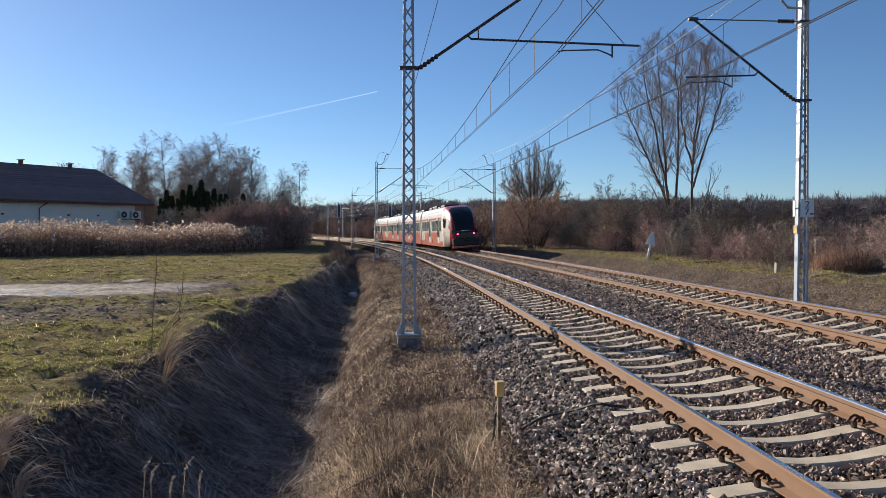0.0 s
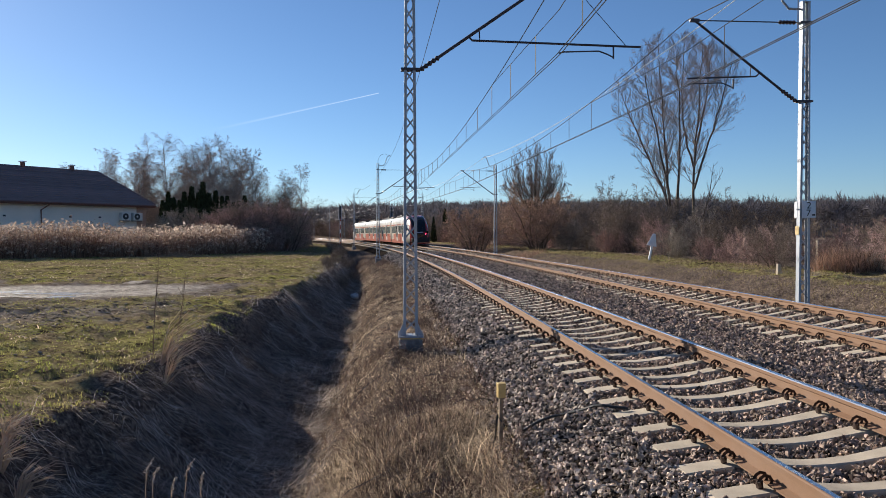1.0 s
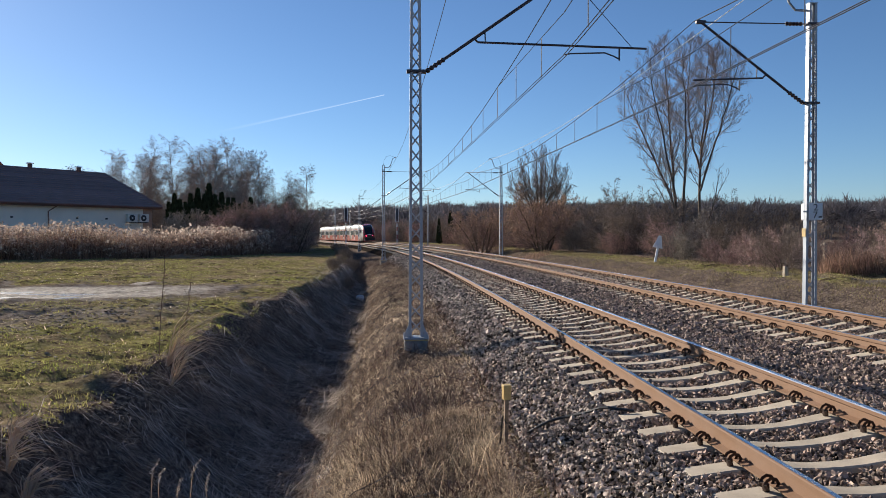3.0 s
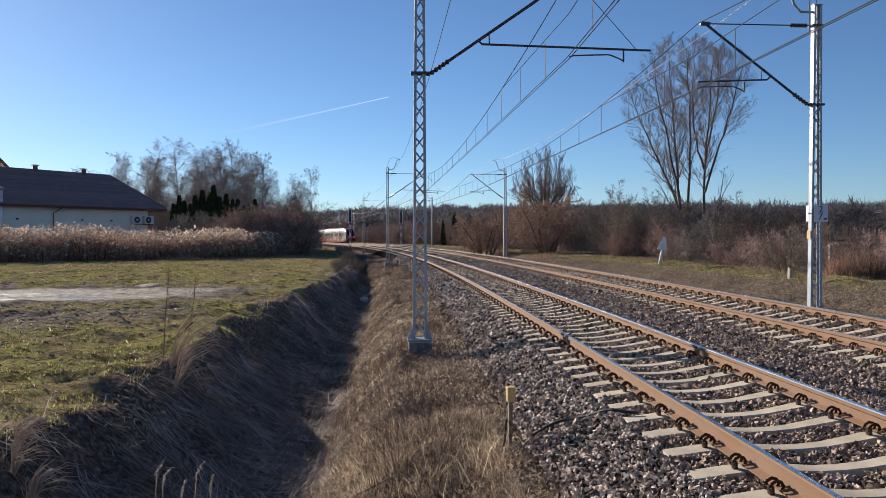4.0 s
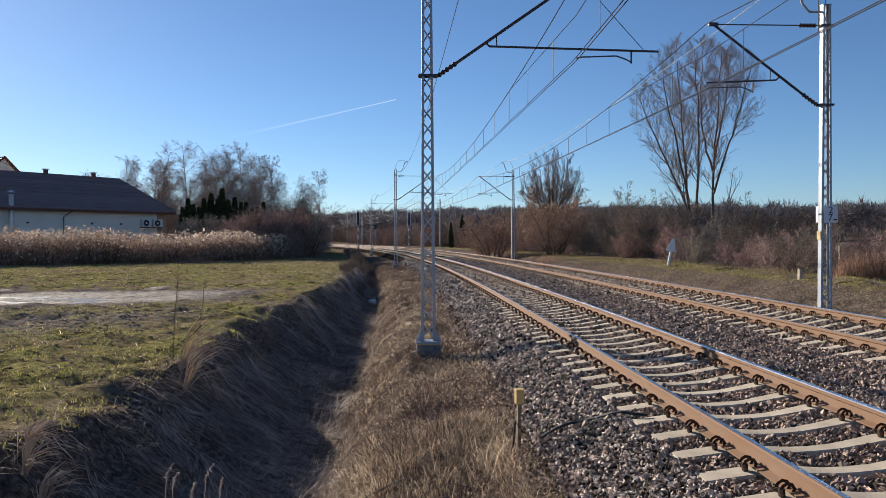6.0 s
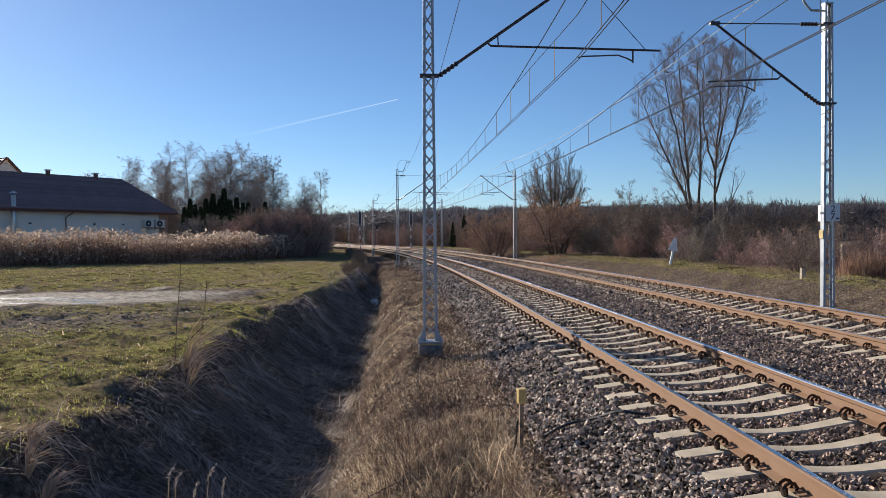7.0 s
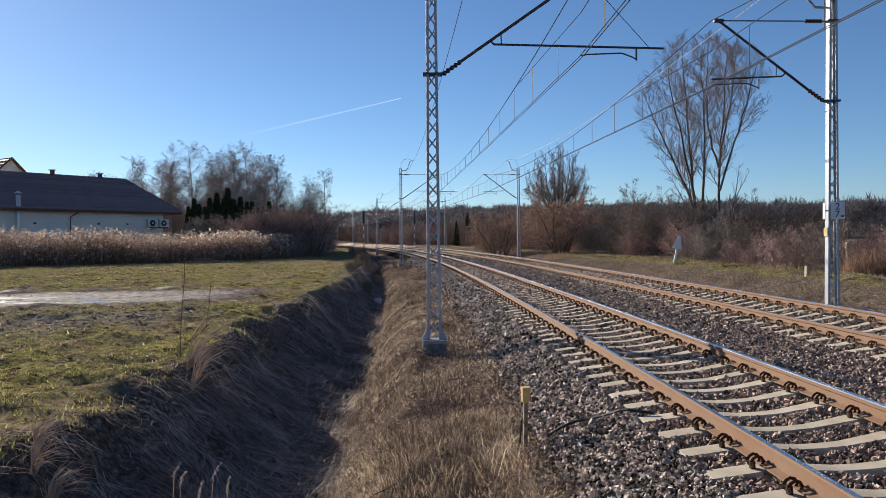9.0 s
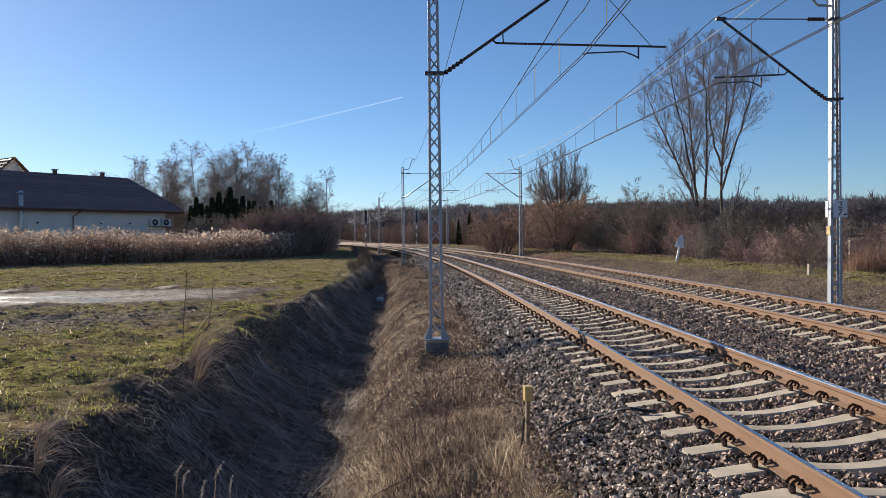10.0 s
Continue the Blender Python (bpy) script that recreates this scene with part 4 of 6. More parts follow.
# ---- the low house behind the reeds ----
def build_house():
    at = pose(-35.1, 92.8, -0.56, 0, 0, 56.3) @ Matrix.Scale(1.20, 4)
    house = thing("house", "long single-storey cream house with a dark hipped roof", "house", at)
    L, D, E, R = 34.0, 10.0, 4.75, 8.30
    wall = Shape()
    t = 0.3
    wall.box((-L, 0, 0), (0, t, E)).box((-L, D - t, 0), (0, D, E)).box((-L, t, 0), (-L + t, D - t, E)).box((-t, t, 0), (0, D - t, E))
    part("wall", wall, PLASTER, house, "cream rendered wall")
    part("corner_pier", Shape().box((-0.95, -0.06, 0), (0.06, -0.003, E - 0.1)), BRICK_PINK, house, "pinkish brick corner pier")
    o, hip, mid = 0.75, 1.9, D / 2
    roof = part("roof", Shape().add([(-L - o, -o, E), (o, -o, E), (o, D + o, E), (-L - o, D + o, E), (-L + hip, mid, R - 0.1), (-hip, mid, R - 0.1)],
                                    [(0, 1, 5, 4), (1, 2, 5), (2, 3, 4, 5), (3, 0, 4), (3, 2, 1, 0)]), ROOF_DARK, house, "dark brown tiled hipped roof")
    n = 17
    for i in range(n):                       # courses of tiles, each lapping the one below
        a, b = i / n, min(1, (i + 1.12) / n)
        def row(q, lift):
            z = E + (R - E) * q + lift
            return [(-L - o + (hip + o) * q, -o + (mid + o) * q, z), (o - (hip + o) * q, -o + (mid + o) * q, z), (o - (hip + o) * q, D + o - (mid + o) * q, z)]
        p, q = row(a, 0.09), row(b, 0.035)
        pl, ql = row(a, 0.02), row(b, 0.0)
        c = Shape().add(p + q + pl + ql, [(0, 1, 4, 3), (1, 2, 5, 4), (6, 7, 1, 0), (7, 8, 2, 1), (9, 10, 7, 6), (10, 11, 8, 7)])
        part("tile_course", c, ROOF_DARK, roof)
    part("ridge_cap", Shape().tube([(-L + hip, mid, R), (-hip, mid, R)], 0.12, 8), ROOF_DARK, house)
    part("hip_cap", Shape().tube([(o, -o, E + 0.1), (-hip, mid, R)], 0.10, 6), ROOF_DARK, house)
    part("fascia", Shape().box((-L - o, -o - 0.03, E - 0.22), (o, -o + 0.02, E + 0.02)).box((o - 0.02, -o + 0.03, E - 0.22), (o + 0.03, D + o, E + 0.02)), FASCIA, house, "brown eaves board")
    part("gutter", Shape().tube([(-L - o, -o - 0.10, E - 0.02), (o, -o - 0.10, E - 0.05)], 0.075, 8), FASCIA, house, "brown gutter")
    part("soffit", Shape().box((-L - o, -o + 0.025, E - 0.20), (o - 0.03, 0.0, E - 0.16)), FASCIA, house)
    for x in (-10.8, -25.0):
        part("downpipe", Shape().tube([(x + 0.5, -o - 0.05, E - 0.1), (x + 0.4, -o + 0.1, E - 0.25), (x, -0.1, E - 0.7), (x, -0.1, 0.1)], 0.06, 8), FASCIA, house, "brown downpipe")
    for x in (-4.8, -9.7):
        vent = part("roof_vent", Shape().tube([(x, mid, R - 0.1), (x, mid, R + 0.45)], 0.22, 8), FASCIA, house, "short roof vent")
        part("vent_cap", Shape().box((x - 0.26, mid - 0.24, R + 0.45), (x + 0.26, mid + 0.24, R + 0.54)), PIPE_STEEL, vent)
    for x in (-5.0, -8.0, -14.0, -18.5):
        part("wall_vent", Shape().box((x - 0.12, -0.03, 3.4), (x + 0.12, 0.0, 3.55)), DARK_GRILLE, house)
    flue = part("flue_pipe", Shape().tube([(-15.6, -0.45, 1.0), (-15.6, -0.45, 5.9)], 0.19, 10), PIPE_STEEL, house, "shiny stainless flue pipe", smooth=True)
    part("flue_cap", Shape().tube([(-15.6, -0.45, 6.05), (-15.6, -0.45, 6.25)], (0.36, 0.05), 10), PIPE_STEEL, flue)
    for x in (-2.45, -1.15):
        unit = part("air_conditioner", rounded_box((x - 0.52, -0.55, 3.2), (x + 0.52, -0.12, 4.0), 0.03), UNIT_WHITE, house, "white outdoor air conditioner unit")
        part("fan_grille", Shape().tube([(x - 0.1, -0.575, 3.6), (x - 0.1, -0.545, 3.6)], 0.32, 14), DARK_GRILLE, unit)
        part("fan_hub", Shape().tube([(x - 0.1, -0.60, 3.6), (x - 0.1, -0.57, 3.6)], 0.10, 8), UNIT_WHITE, unit)
        part("wall_bracket", Shape().box((x - 0.45, -0.5, 3.12), (x + 0.45, 0.0, 3.19)), DARK_GRILLE, unit)
    return house


build_house()


def build_second_house():
    house = thing("house", "taller cream gabled house with orange clay roof tiles", "house", pose(-62.2, 104.4, -0.56, 0, 0, 58) @ Matrix.Scale(1.16, 4))
    w, d, e, r = 4.3, 12.0, 7.7, 12.0
    s = Shape()
    s.add([(-w, 0, 0), (w, 0, 0), (w, 0, e), (0, 0, r), (-w, 0, e), (-w, d, 0), (w, d, 0), (w, d, e), (0, d, r), (-w, d, e)],
          [(0, 1, 2, 3, 4), (9, 8, 7, 6, 5), (1, 6, 7, 2), (5, 0, 4, 9), (2, 7, 8, 3), (4, 3, 8, 9)])
    part("wall", s, PLASTER, house, "cream rendered gable wall")
    k = (r - e) / w
    for sd in (-1, 1):
        for i in range(10):
            a, b = i / 10, (i + 1.1) / 10
            xa, xb = sd * (w + 0.5) * (1 - a), sd * (w + 0.5) * (1 - b)
            za, zb = r + 0.25 - k * abs(xa), r + 0.18 - k * abs(xb)
            part("tile_course", Shape().add([(xa, -0.4, za), (xb, -0.4, zb), (xb, d + 0.4, zb), (xa, d + 0.4, za), (xa, -0.4, za - 0.12), (xb, -0.4, zb - 0.1), (xb, d + 0.4, zb - 0.1), (xa, d + 0.4, za - 0.12)],
                                            [(0, 1, 2, 3), (4, 7, 6, 5), (0, 4, 5, 1), (3, 2, 6, 7), (0, 3, 7, 4)]), ROOF_ORANGE, house)
        part("barge_board", Shape().tube([(sd * (w + 0.5), -0.45, r + 0.1 - k * (w + 0.5)), (0, -0.45, r + 0.12)], 0.10, 4), FASCIA, house, "brown barge board")
    part("attic_vent", Shape().box((-0.35, -0.04, e + 2.0), (0.35, 0.0, e + 2.25)), DARK_GRILLE, house)


build_second_house()
# ---- trees, shrubs, reeds and grass ----
FINEST = [0.0072]                # half the width of the finest twigs


def grow(sh, rng, p, d, length, r, level, spec):
    """A branch and its own branches. spec: for each level the segments, bend, lift, number of branches, their angle, their length, the sides."""
    seg, bend, lift, kids, angle, ratio, sides, first = spec[level]
    pts, rad = [np.array(p, float)], [r]
    d = np.array(d, float)
    dirs_ = [d]
    for i in range(seg):
        d = d + rng.normal(size=3) * bend + np.array((0, 0, lift))
        d /= np.linalg.norm(d)
        pts.append(pts[-1] + d * length / seg)
        rad.append(max(r * (1 - 0.85 * (i + 1) / seg), FINEST[0] if sides == 1 else 0.007))
        dirs_.append(d)
    sh.tube(pts, rad, sides, slot=0 if level < 1 else 1, caps=False)
    if level + 1 < len(spec):
        n = kids if kids < 1.5 else rng.randint(int(kids * 0.8), int(kids * 1.25) + 1)
        for k in range(n):
            q = first + (1 - first) * (k + rng.rand()) / n
            i = min(int(q * seg), seg - 1)
            f = q * seg - i
            base = pts[i] * (1 - f) + pts[i + 1] * f
            t = dirs_[i + 1]
            side = rng.normal(size=3)
            side -= t * (side @ t)
            side /= np.linalg.norm(side) + 1e-9
            a = radians(angle * rng.uniform(0.7, 1.3))
            nd = t * math.cos(a) + side * math.sin(a)
            grow(sh, rng, base, nd, length * ratio * rng.uniform(0.65, 1.2) * (1.15 - 0.75 * q), rad[i] * 0.5, level + 1, spec)


#            segments bend lift kids angle ratio sides first
BIRCH = ((9, 0.04, 0.03, 36, 46, 0.34, 5, 0.18), (5, 0.12, 0.03, 14, 42, 0.5, 3, 0.1), (4, 0.15, -0.10, 8, 38, 0.6, 1, 0.1), (2, 0.15, -0.20, 0, 0, 0, 1, 0))
SHRUB = ((5, 0.14, 0.03, 12, 46, 0.55, 4, 0.10), (4, 0.18, 0.03, 9, 46, 0.55, 3, 0.08), (3, 0.2, 0.02, 6, 44, 0.6, 1, 0.05), (2, 0.2, 0.0, 0, 0, 0, 1, 0))


def tree_mesh(name, seed, stems, spec, mats):
    """stems: the foot in x, y, the lean in x, y, the length and the foot's radius."""
    rng = np.random.RandomState(seed)
    sh = Shape()
    for x, y, lx, ly, length, r in stems:
        d = np.array((lx, ly, 1.0))
        grow(sh, rng, (x, y, -0.3), d / np.linalg.norm(d), length, r, 0, spec)
    return sh


def split_tree(name, label, category, sh, mats, at, group="", each_stem=False):
    """The stems and the twigs as parts of one tree."""
    tree = thing(name, label, category, at, group)
    m = np.array(sh.m)
    v = np.concatenate(sh.v)
    for slot, pname, mat in ((0, "trunk", mats[0]), (1, "crown", mats[1])):
        faces = [f for f, k in zip(sh.f, sh.m) if k == slot]
        runs, top = [], -1
        for f in faces:                       # stems that stand apart are parts of their own
            if not runs or (each_stem and slot == 0 and min(f) > top):
                runs.append([])
            runs[-1].append(f)
            top = max(top, max(f))
        for faces in runs:
            used = sorted({i for f in faces for i in f})
            remap = {j: i for i, j in enumerate(used)}
            part(pname, Shape().add(v[used], [tuple(remap[i] for i in f) for f in faces]), mat, tree)
    return tree


def shrub_stems(rng, n, spread_, h, r):
    out = []
    for i in range(n):
        a, q = rng.uniform(0, 2 * np.pi), rng.uniform(0, 1)
        out.append((spread_ * 0.35 * q * np.cos(a), spread_ * 0.35 * q * np.sin(a), 0.55 * q * np.cos(a), 0.55 * q * np.sin(a), h * rng.uniform(0.7, 1.0), r * rng.uniform(0.6, 1)))
    return out


def ground_at(x, y):
    return float(ground_z(np.array([x]), np.array([y]))[0])


def stand(x, y, turn=0.0, size=1.0, sink=0.0):
    return Matrix.Translation((x, y, ground_at(x, y) - sink)) @ Matrix.Rotation(turn, 4, 'Z') @ Matrix.Scale(size, 4)


def place_copy(ob, x, y, turn, size):
    c = copy_thing(ob, pose(x, y, ground_at(x, y) - 0.05, 0, 0, math.degrees(turn)))
    c.scale = (size, size, size)
    return c


def limb(sh, rng, pts, r0, r1, spec, steps=14, sides=6):
    """A stem along a smooth line through a few points (x, y, z), with branches that grow from it all the way up."""
    pts = np.array(pts, float)
    t = np.arange(len(pts))
    q = np.linspace(0, len(pts) - 1, steps)
    line = np.stack([np.interp(q, t, pts[:, i]) for i in range(3)], -1)
    for k in range(3):                        # round the corners off
        line[1:-1] = (line[:-2] + 2 * line[1:-1] + line[2:]) / 4
    line[1:-1] += rng.normal(size=(steps - 2, 3)) * 0.05
    rad = np.linspace(r0, r1, steps)
    sh.tube(line, rad, sides, slot=0, caps=False)
    kids, angle, reach, first = spec[0]
    for k in range(kids):
        f = (first + (1 - first) * (k + rng.rand()) / kids) * (steps - 1)
        i = min(int(f), steps - 2)
        base = line[i] + (line[i + 1] - line[i]) * (f - i)
        d = line[i + 1] - line[i]
        d /= np.linalg.norm(d)
        side = rng.normal(size=3)
        side -= d * (side @ d)
        side /= np.linalg.norm(side)
        a = radians(angle * rng.uniform(0.6, 1.35))
        g = f / (steps - 1)
        length = reach * rng.uniform(0.6, 1.2) * (1.1 - 0.55 * g) * min(1, 0.45 + 2.0 * g)
        grow(sh, rng, base, d * math.cos(a) + side * math.sin(a), length, max(0.012, rad[i] * 0.42), 1, spec)


def rounded_crown(sh, centre, radii, keep=0.3):
    """Draws twigs that reach far out of a crown's rounded outline back towards it."""
    c, r = np.array(centre, float), np.array(radii, float)
    for i, v in enumerate(sh.v):
        d = (v - c) / r
        n = np.linalg.norm(d, axis=1)
        k = np.where((n > 1) & (v[:, 2] > c[2] - 0.35 * r[2]), (1 + (n - 1) * keep) / np.maximum(n, 1e-6), 1.0)
        sh.v[i] = c + d * k[:, None] * r


#              kids angle reach first; then as above
POPLAR_LIMB = ((36, 44, 4.5, 0.32), (6, 0.07, 0.09, 14, 36, 0.42, 3, 0.10), (4, 0.10, 0.07, 7, 36, 0.55, 1, 0.1), (2, 0.12, 0.04, 0, 0, 0, 1, 0))
POPLAR_SHOOT = ((12, 30, 1.7, 0.25), (4, 0.08, 0.09, 6, 32, 0.5, 1, 0.1), (2, 0.10, 0.05, 0, 0, 0, 1, 0))
ROUND_LIMB = ((16, 34, 2.3, 0.25), (5, 0.07, 0.10, 8, 32, 0.5, 3, 0.1), (3, 0.10, 0.06, 5, 30, 0.55, 1, 0.1), (2, 0.1, 0.03, 0, 0, 0, 1, 0))


def build_poplar():
    """Two clusters of stems that spread into one egg-shaped crown."""
    rng = np.random.RandomState(11)
    sh = Shape()
    stems = (((-0.5, 0, -0.3), (-0.9, 0, 4.5), (-2.5, 0.5, 7.8), (-4.6, 1.0, 12.8), (-5.5, 1.2, 15.4)),
             ((-0.4, 0.3, -0.3), (-1.0, 0.3, 4.6), (-1.4, 0.2, 10.9), (-1.9, 0, 15.5), (-2.2, 0, 20.0)),
             ((-0.9, 0.2, 5.0), (-2.2, -0.8, 10.0), (-3.7, -1.4, 15.0), (-4.0, -1.5, 18.6)),
             ((-0.3, -0.2, -0.3), (-0.35, -0.3, 4.0), (-0.1, -0.6, 10.9), (-0.5, -1.0, 14.4), (-0.9, -1.2, 19.4)),
             ((1.3, 0.1, -0.3), (1.4, 0.1, 4.0), (1.4, 0.2, 10.0), (2.0, 0.4, 14.4), (2.3, 0.5, 20.6)),
             ((1.35, 0.1, 8.0), (0.4, 0.6, 12.2), (0.4, 0.9, 16.0), (0.75, 1.0, 20.2)),
             ((1.4, 0.0, 5.8), (2.8, -0.6, 10.9), (4.0, -1.2, 15.8), (4.9, -1.4, 19.4)),
             ((1.5, 0.2, 9.0), (2.7, 1.0, 13.5), (3.4, 1.5, 17.7), (3.7, 1.6, 20.0)))
    for pts in stems:
        limb(sh, rng, pts, 0.17 if pts[0][2] < 0 else 0.11, 0.022, POPLAR_LIMB)
    for pts in (((1.8, 0, -0.3), (2.2, 0, 4.0), (3.2, 0.2, 5.4), (4.3, 0.3, 7.6)), ((1.7, -0.3, 1.0), (2.6, -0.6, 4.6), (3.0, -0.8, 8.2)), ((-0.8, 0.2, 2.0), (-2.0, 0.3, 5.0), (-3.4, 0.2, 7.2)), ((-0.9, -0.3, 2.0), (-1.7, -0.8, 5.5), (-2.2, -1.0, 8.4))):
        limb(sh, rng, pts, 0.08, 0.012, POPLAR_SHOOT, 8, 4)
    rounded_crown(sh, (-0.3, 0, 12.6), (6.5, 5.0, 8.6))
    split_tree("poplar_tree", "tall bare poplar with several steep stems and fine twigs", "tree", sh, (BARK, TREE_TWIG), stand(24.5, 72.0), each_stem=True)


def build_round_tree():
    """A short trunk whose many limbs fan out into a round crown."""
    rng = np.random.RandomState(23)
    sh = Shape()
    limb(sh, rng, ((0, 0, -0.3), (0.05, 0, 2.5), (0, 0, 5.2)), 0.30, 0.22, ((2, 40, 1.5, 0.7), *ROUND_LIMB[1:]), 8)
    for ring, n, out, top in ((0, 5, 0.9, 12.9), (1, 9, 2.6, 12.0), (2, 11, 3.9, 10.0), (3, 8, 4.2, 7.8)):
        for i in range(n):
            a = 2 * math.pi * (i + 0.5 * ring + rng.uniform(-0.2, 0.2)) / n
            c, s_, o = math.cos(a), math.sin(a), out * rng.uniform(0.85, 1.1)
            foot = rng.uniform(3.2, 5.2)
            limb(sh, rng, ((0.1 * c, 0.1 * s_, foot), (0.55 * o * c, 0.55 * o * s_, foot + 1.6), (0.88 * o * c, 0.88 * o * s_, 0.5 * (foot + 1.6 + top)), (o * c, o * s_, top * rng.uniform(0.93, 1.0))), 0.10, 0.014, ROUND_LIMB, 10, 5)
    rounded_crown(sh, (0, 0, 9.5), (4.3, 4.3, 4.6), 0.15)
    split_tree("bare_tree", "bare rounded tree with dense ascending twigs", "tree", sh, (BARK, TREE_TWIG), stand(14.0, 98.0))


def leaves_shape(rng, sh, n, size):
    """Small dead leaves hung on the twigs."""
    v = np.concatenate(sh.v)
    pick = v[rng.randint(0, len(v), n)] + rng.normal(size=(n, 3)) * 0.10
    a, b = rng.normal(size=(n, 3)), rng.normal(size=(n, 3))
    a /= np.linalg.norm(a, axis=1)[:, None]
    b -= a * (a * b).sum(1)[:, None]
    b /= np.linalg.norm(b, axis=1)[:, None]
    sz = size * rng.uniform(0.6, 1.3, (n, 1))
    V = np.stack([pick - a * sz, pick + b * sz * 0.5, pick + a * sz, pick - b * sz * 0.5], 1).reshape(-1, 3)
    return V, np.arange(4 * n).reshape(-1, 4)


def build_shrubs():
    rng = np.random.RandomState(31)
    kinds = ((9, 3.2, 4.0, 0.05, TWIG), (11, 3.5, 3.4, 0.04, TWIG_GREY), (8, 3.0, 4.4, 0.06, TWIG), (12, 3.0, 3.0, 0.035, TWIG_RED), (10, 3.8, 3.8, 0.045, TWIG_RED))
    sites = []
    for s in np.arange(19, 150, 2.9):
        for lane in range(3):
            if rng.rand() < 0.25:
                continue
            u = 15.8 + lane * 3.0 + rng.uniform(-1.2, 1.2) + max(0, (s - 90) * 0.03)
            p = on_line(u, s + rng.uniform(-1, 1))
            size = rng.choice((0.4, 0.6, 0.85, 1.05, 1.2)) * rng.uniform(0.85, 1.12) * (0.62 if s < 36 else 0.78 if s < 52 else 1.0) * (1.0 + 0.16 * lane)
            sites.append((p.x, p.y, rng.uniform(0, 6.28), size, rng.randint(0, 5)))
    for s in np.arange(150, 330, 4.5):
        for lane in range(2):
            p = on_line(15 + lane * 5 + rng.uniform(-1.5, 1.5), s)
            sites.append((p.x, p.y, rng.uniform(0, 6.28), rng.uniform(1.1, 1.9), rng.randint(0, 5)))
    for k in range(64):                       # the thicket between the reeds and the line
        q = rng.rand()
        x, y = -21.0 + 4.5 * q + rng.uniform(-1.5, 1.5), 80 + 12 * q + rng.uniform(-2, 6)
        if x / y < -0.188:
            sites.append((x, y, rng.uniform(0, 6.28), rng.uniform(0.95, 1.75), (3, 4, 0)[rng.randint(0, 3)]))
    for s in np.arange(104, 240, 3.4):       # scrub on the inner side of the curve
        p = on_line(-14.5 - rng.uniform(0, 4), s)
        sites.append((p.x, p.y, rng.uniform(0, 6.28), rng.uniform(0.8, 1.5), rng.randint(0, 5)))
    for s in np.arange(44, 118, 1.6):         # low brush along the narrowing ditch
        p = on_line(rng.uniform(-6.3, -4.6), s)
        sites.append((p.x, p.y, rng.uniform(0, 6.28), rng.uniform(0.15, 0.28), 0))
    for k in range(15):                       # the tall purple-brown thicket at the end of the field
        by = rng.uniform(96, 112)
        bx = rng.uniform(-0.238, -0.172)
        sites.append((bx * by, by, rng.uniform(0, 6.28), rng.uniform(1.5, 2.35) * (1.0 if bx < -0.185 else 0.75), (3, 4, 3, 0)[rng.randint(0, 4)]))
    for bx, by, bs in ((-0.180, 112, 1.5), (-0.186, 116, 1.7), (-0.178, 121, 1.5), (-0.192, 108, 1.5), (-0.181, 126, 1.6), (-0.205, 118, 1.7)):
        sites.append((bx * by, by, bx * 40, bs, 4))
    sites.append((-34.0, 75.5, 1.0, 0.95, 1))   # against the house wall
    for k in range(16):                       # pale twiggy bushes before the thujas
        d = 90 + rng.uniform(-1.5, 2)
        sites.append(((-0.355 + 0.0075 * k) * d, d, rng.uniform(0, 6.28), rng.uniform(1.0, 1.5), 1))
    made = {}
    for x, y, turn, size, k in sites:
        if k not in made:
            n, sp, h, r, mat = kinds[k]
            sh = tree_mesh("shrub", 40 + k, shrub_stems(np.random.RandomState(60 + k), n, sp, h, r), SHRUB, None)
            made[k] = split_tree("bare_shrub", ("dense brown leafless shrub beside the line", "greyish leafless shrub with tangled twigs", "tall brown leafless shrub", "low reddish-brown leafless shrub", "spreading reddish-brown leafless shrub")[k],
                                 "shrub", sh, (mat, mat), stand(x, y, turn, size), "bare shrubs along the line")
        else:
            place_copy(made[k], x, y, turn, size)
    return made


def build_oak(x, y, seed, h, leaves):
    rng = np.random.RandomState(seed)
    stems = [(0.5 * math.cos(a), 0.5 * math.sin(a), 0.55 * math.cos(a), 0.4 * math.sin(a), h * rng.uniform(0.75, 1), 0.09) for a in np.arange(0, 6.2, 0.7)]
    sh = tree_mesh("oak", seed, stems, SHRUB, None)
    tree = split_tree("leafy_oak", "low spreading oak that keeps its dead orange-brown leaves", "tree", sh, (BARK, TWIG_RED), stand(x, y), each_stem=True)
    V, F = leaves_shape(rng, sh, leaves, 0.078)
    ob = fast_mesh("dead_leaf_cover", V, F, DEAD_LEAF, "withered orange-brown leaves", "")
    if "category" in ob:
        del ob["category"]
    ob.parent = tree


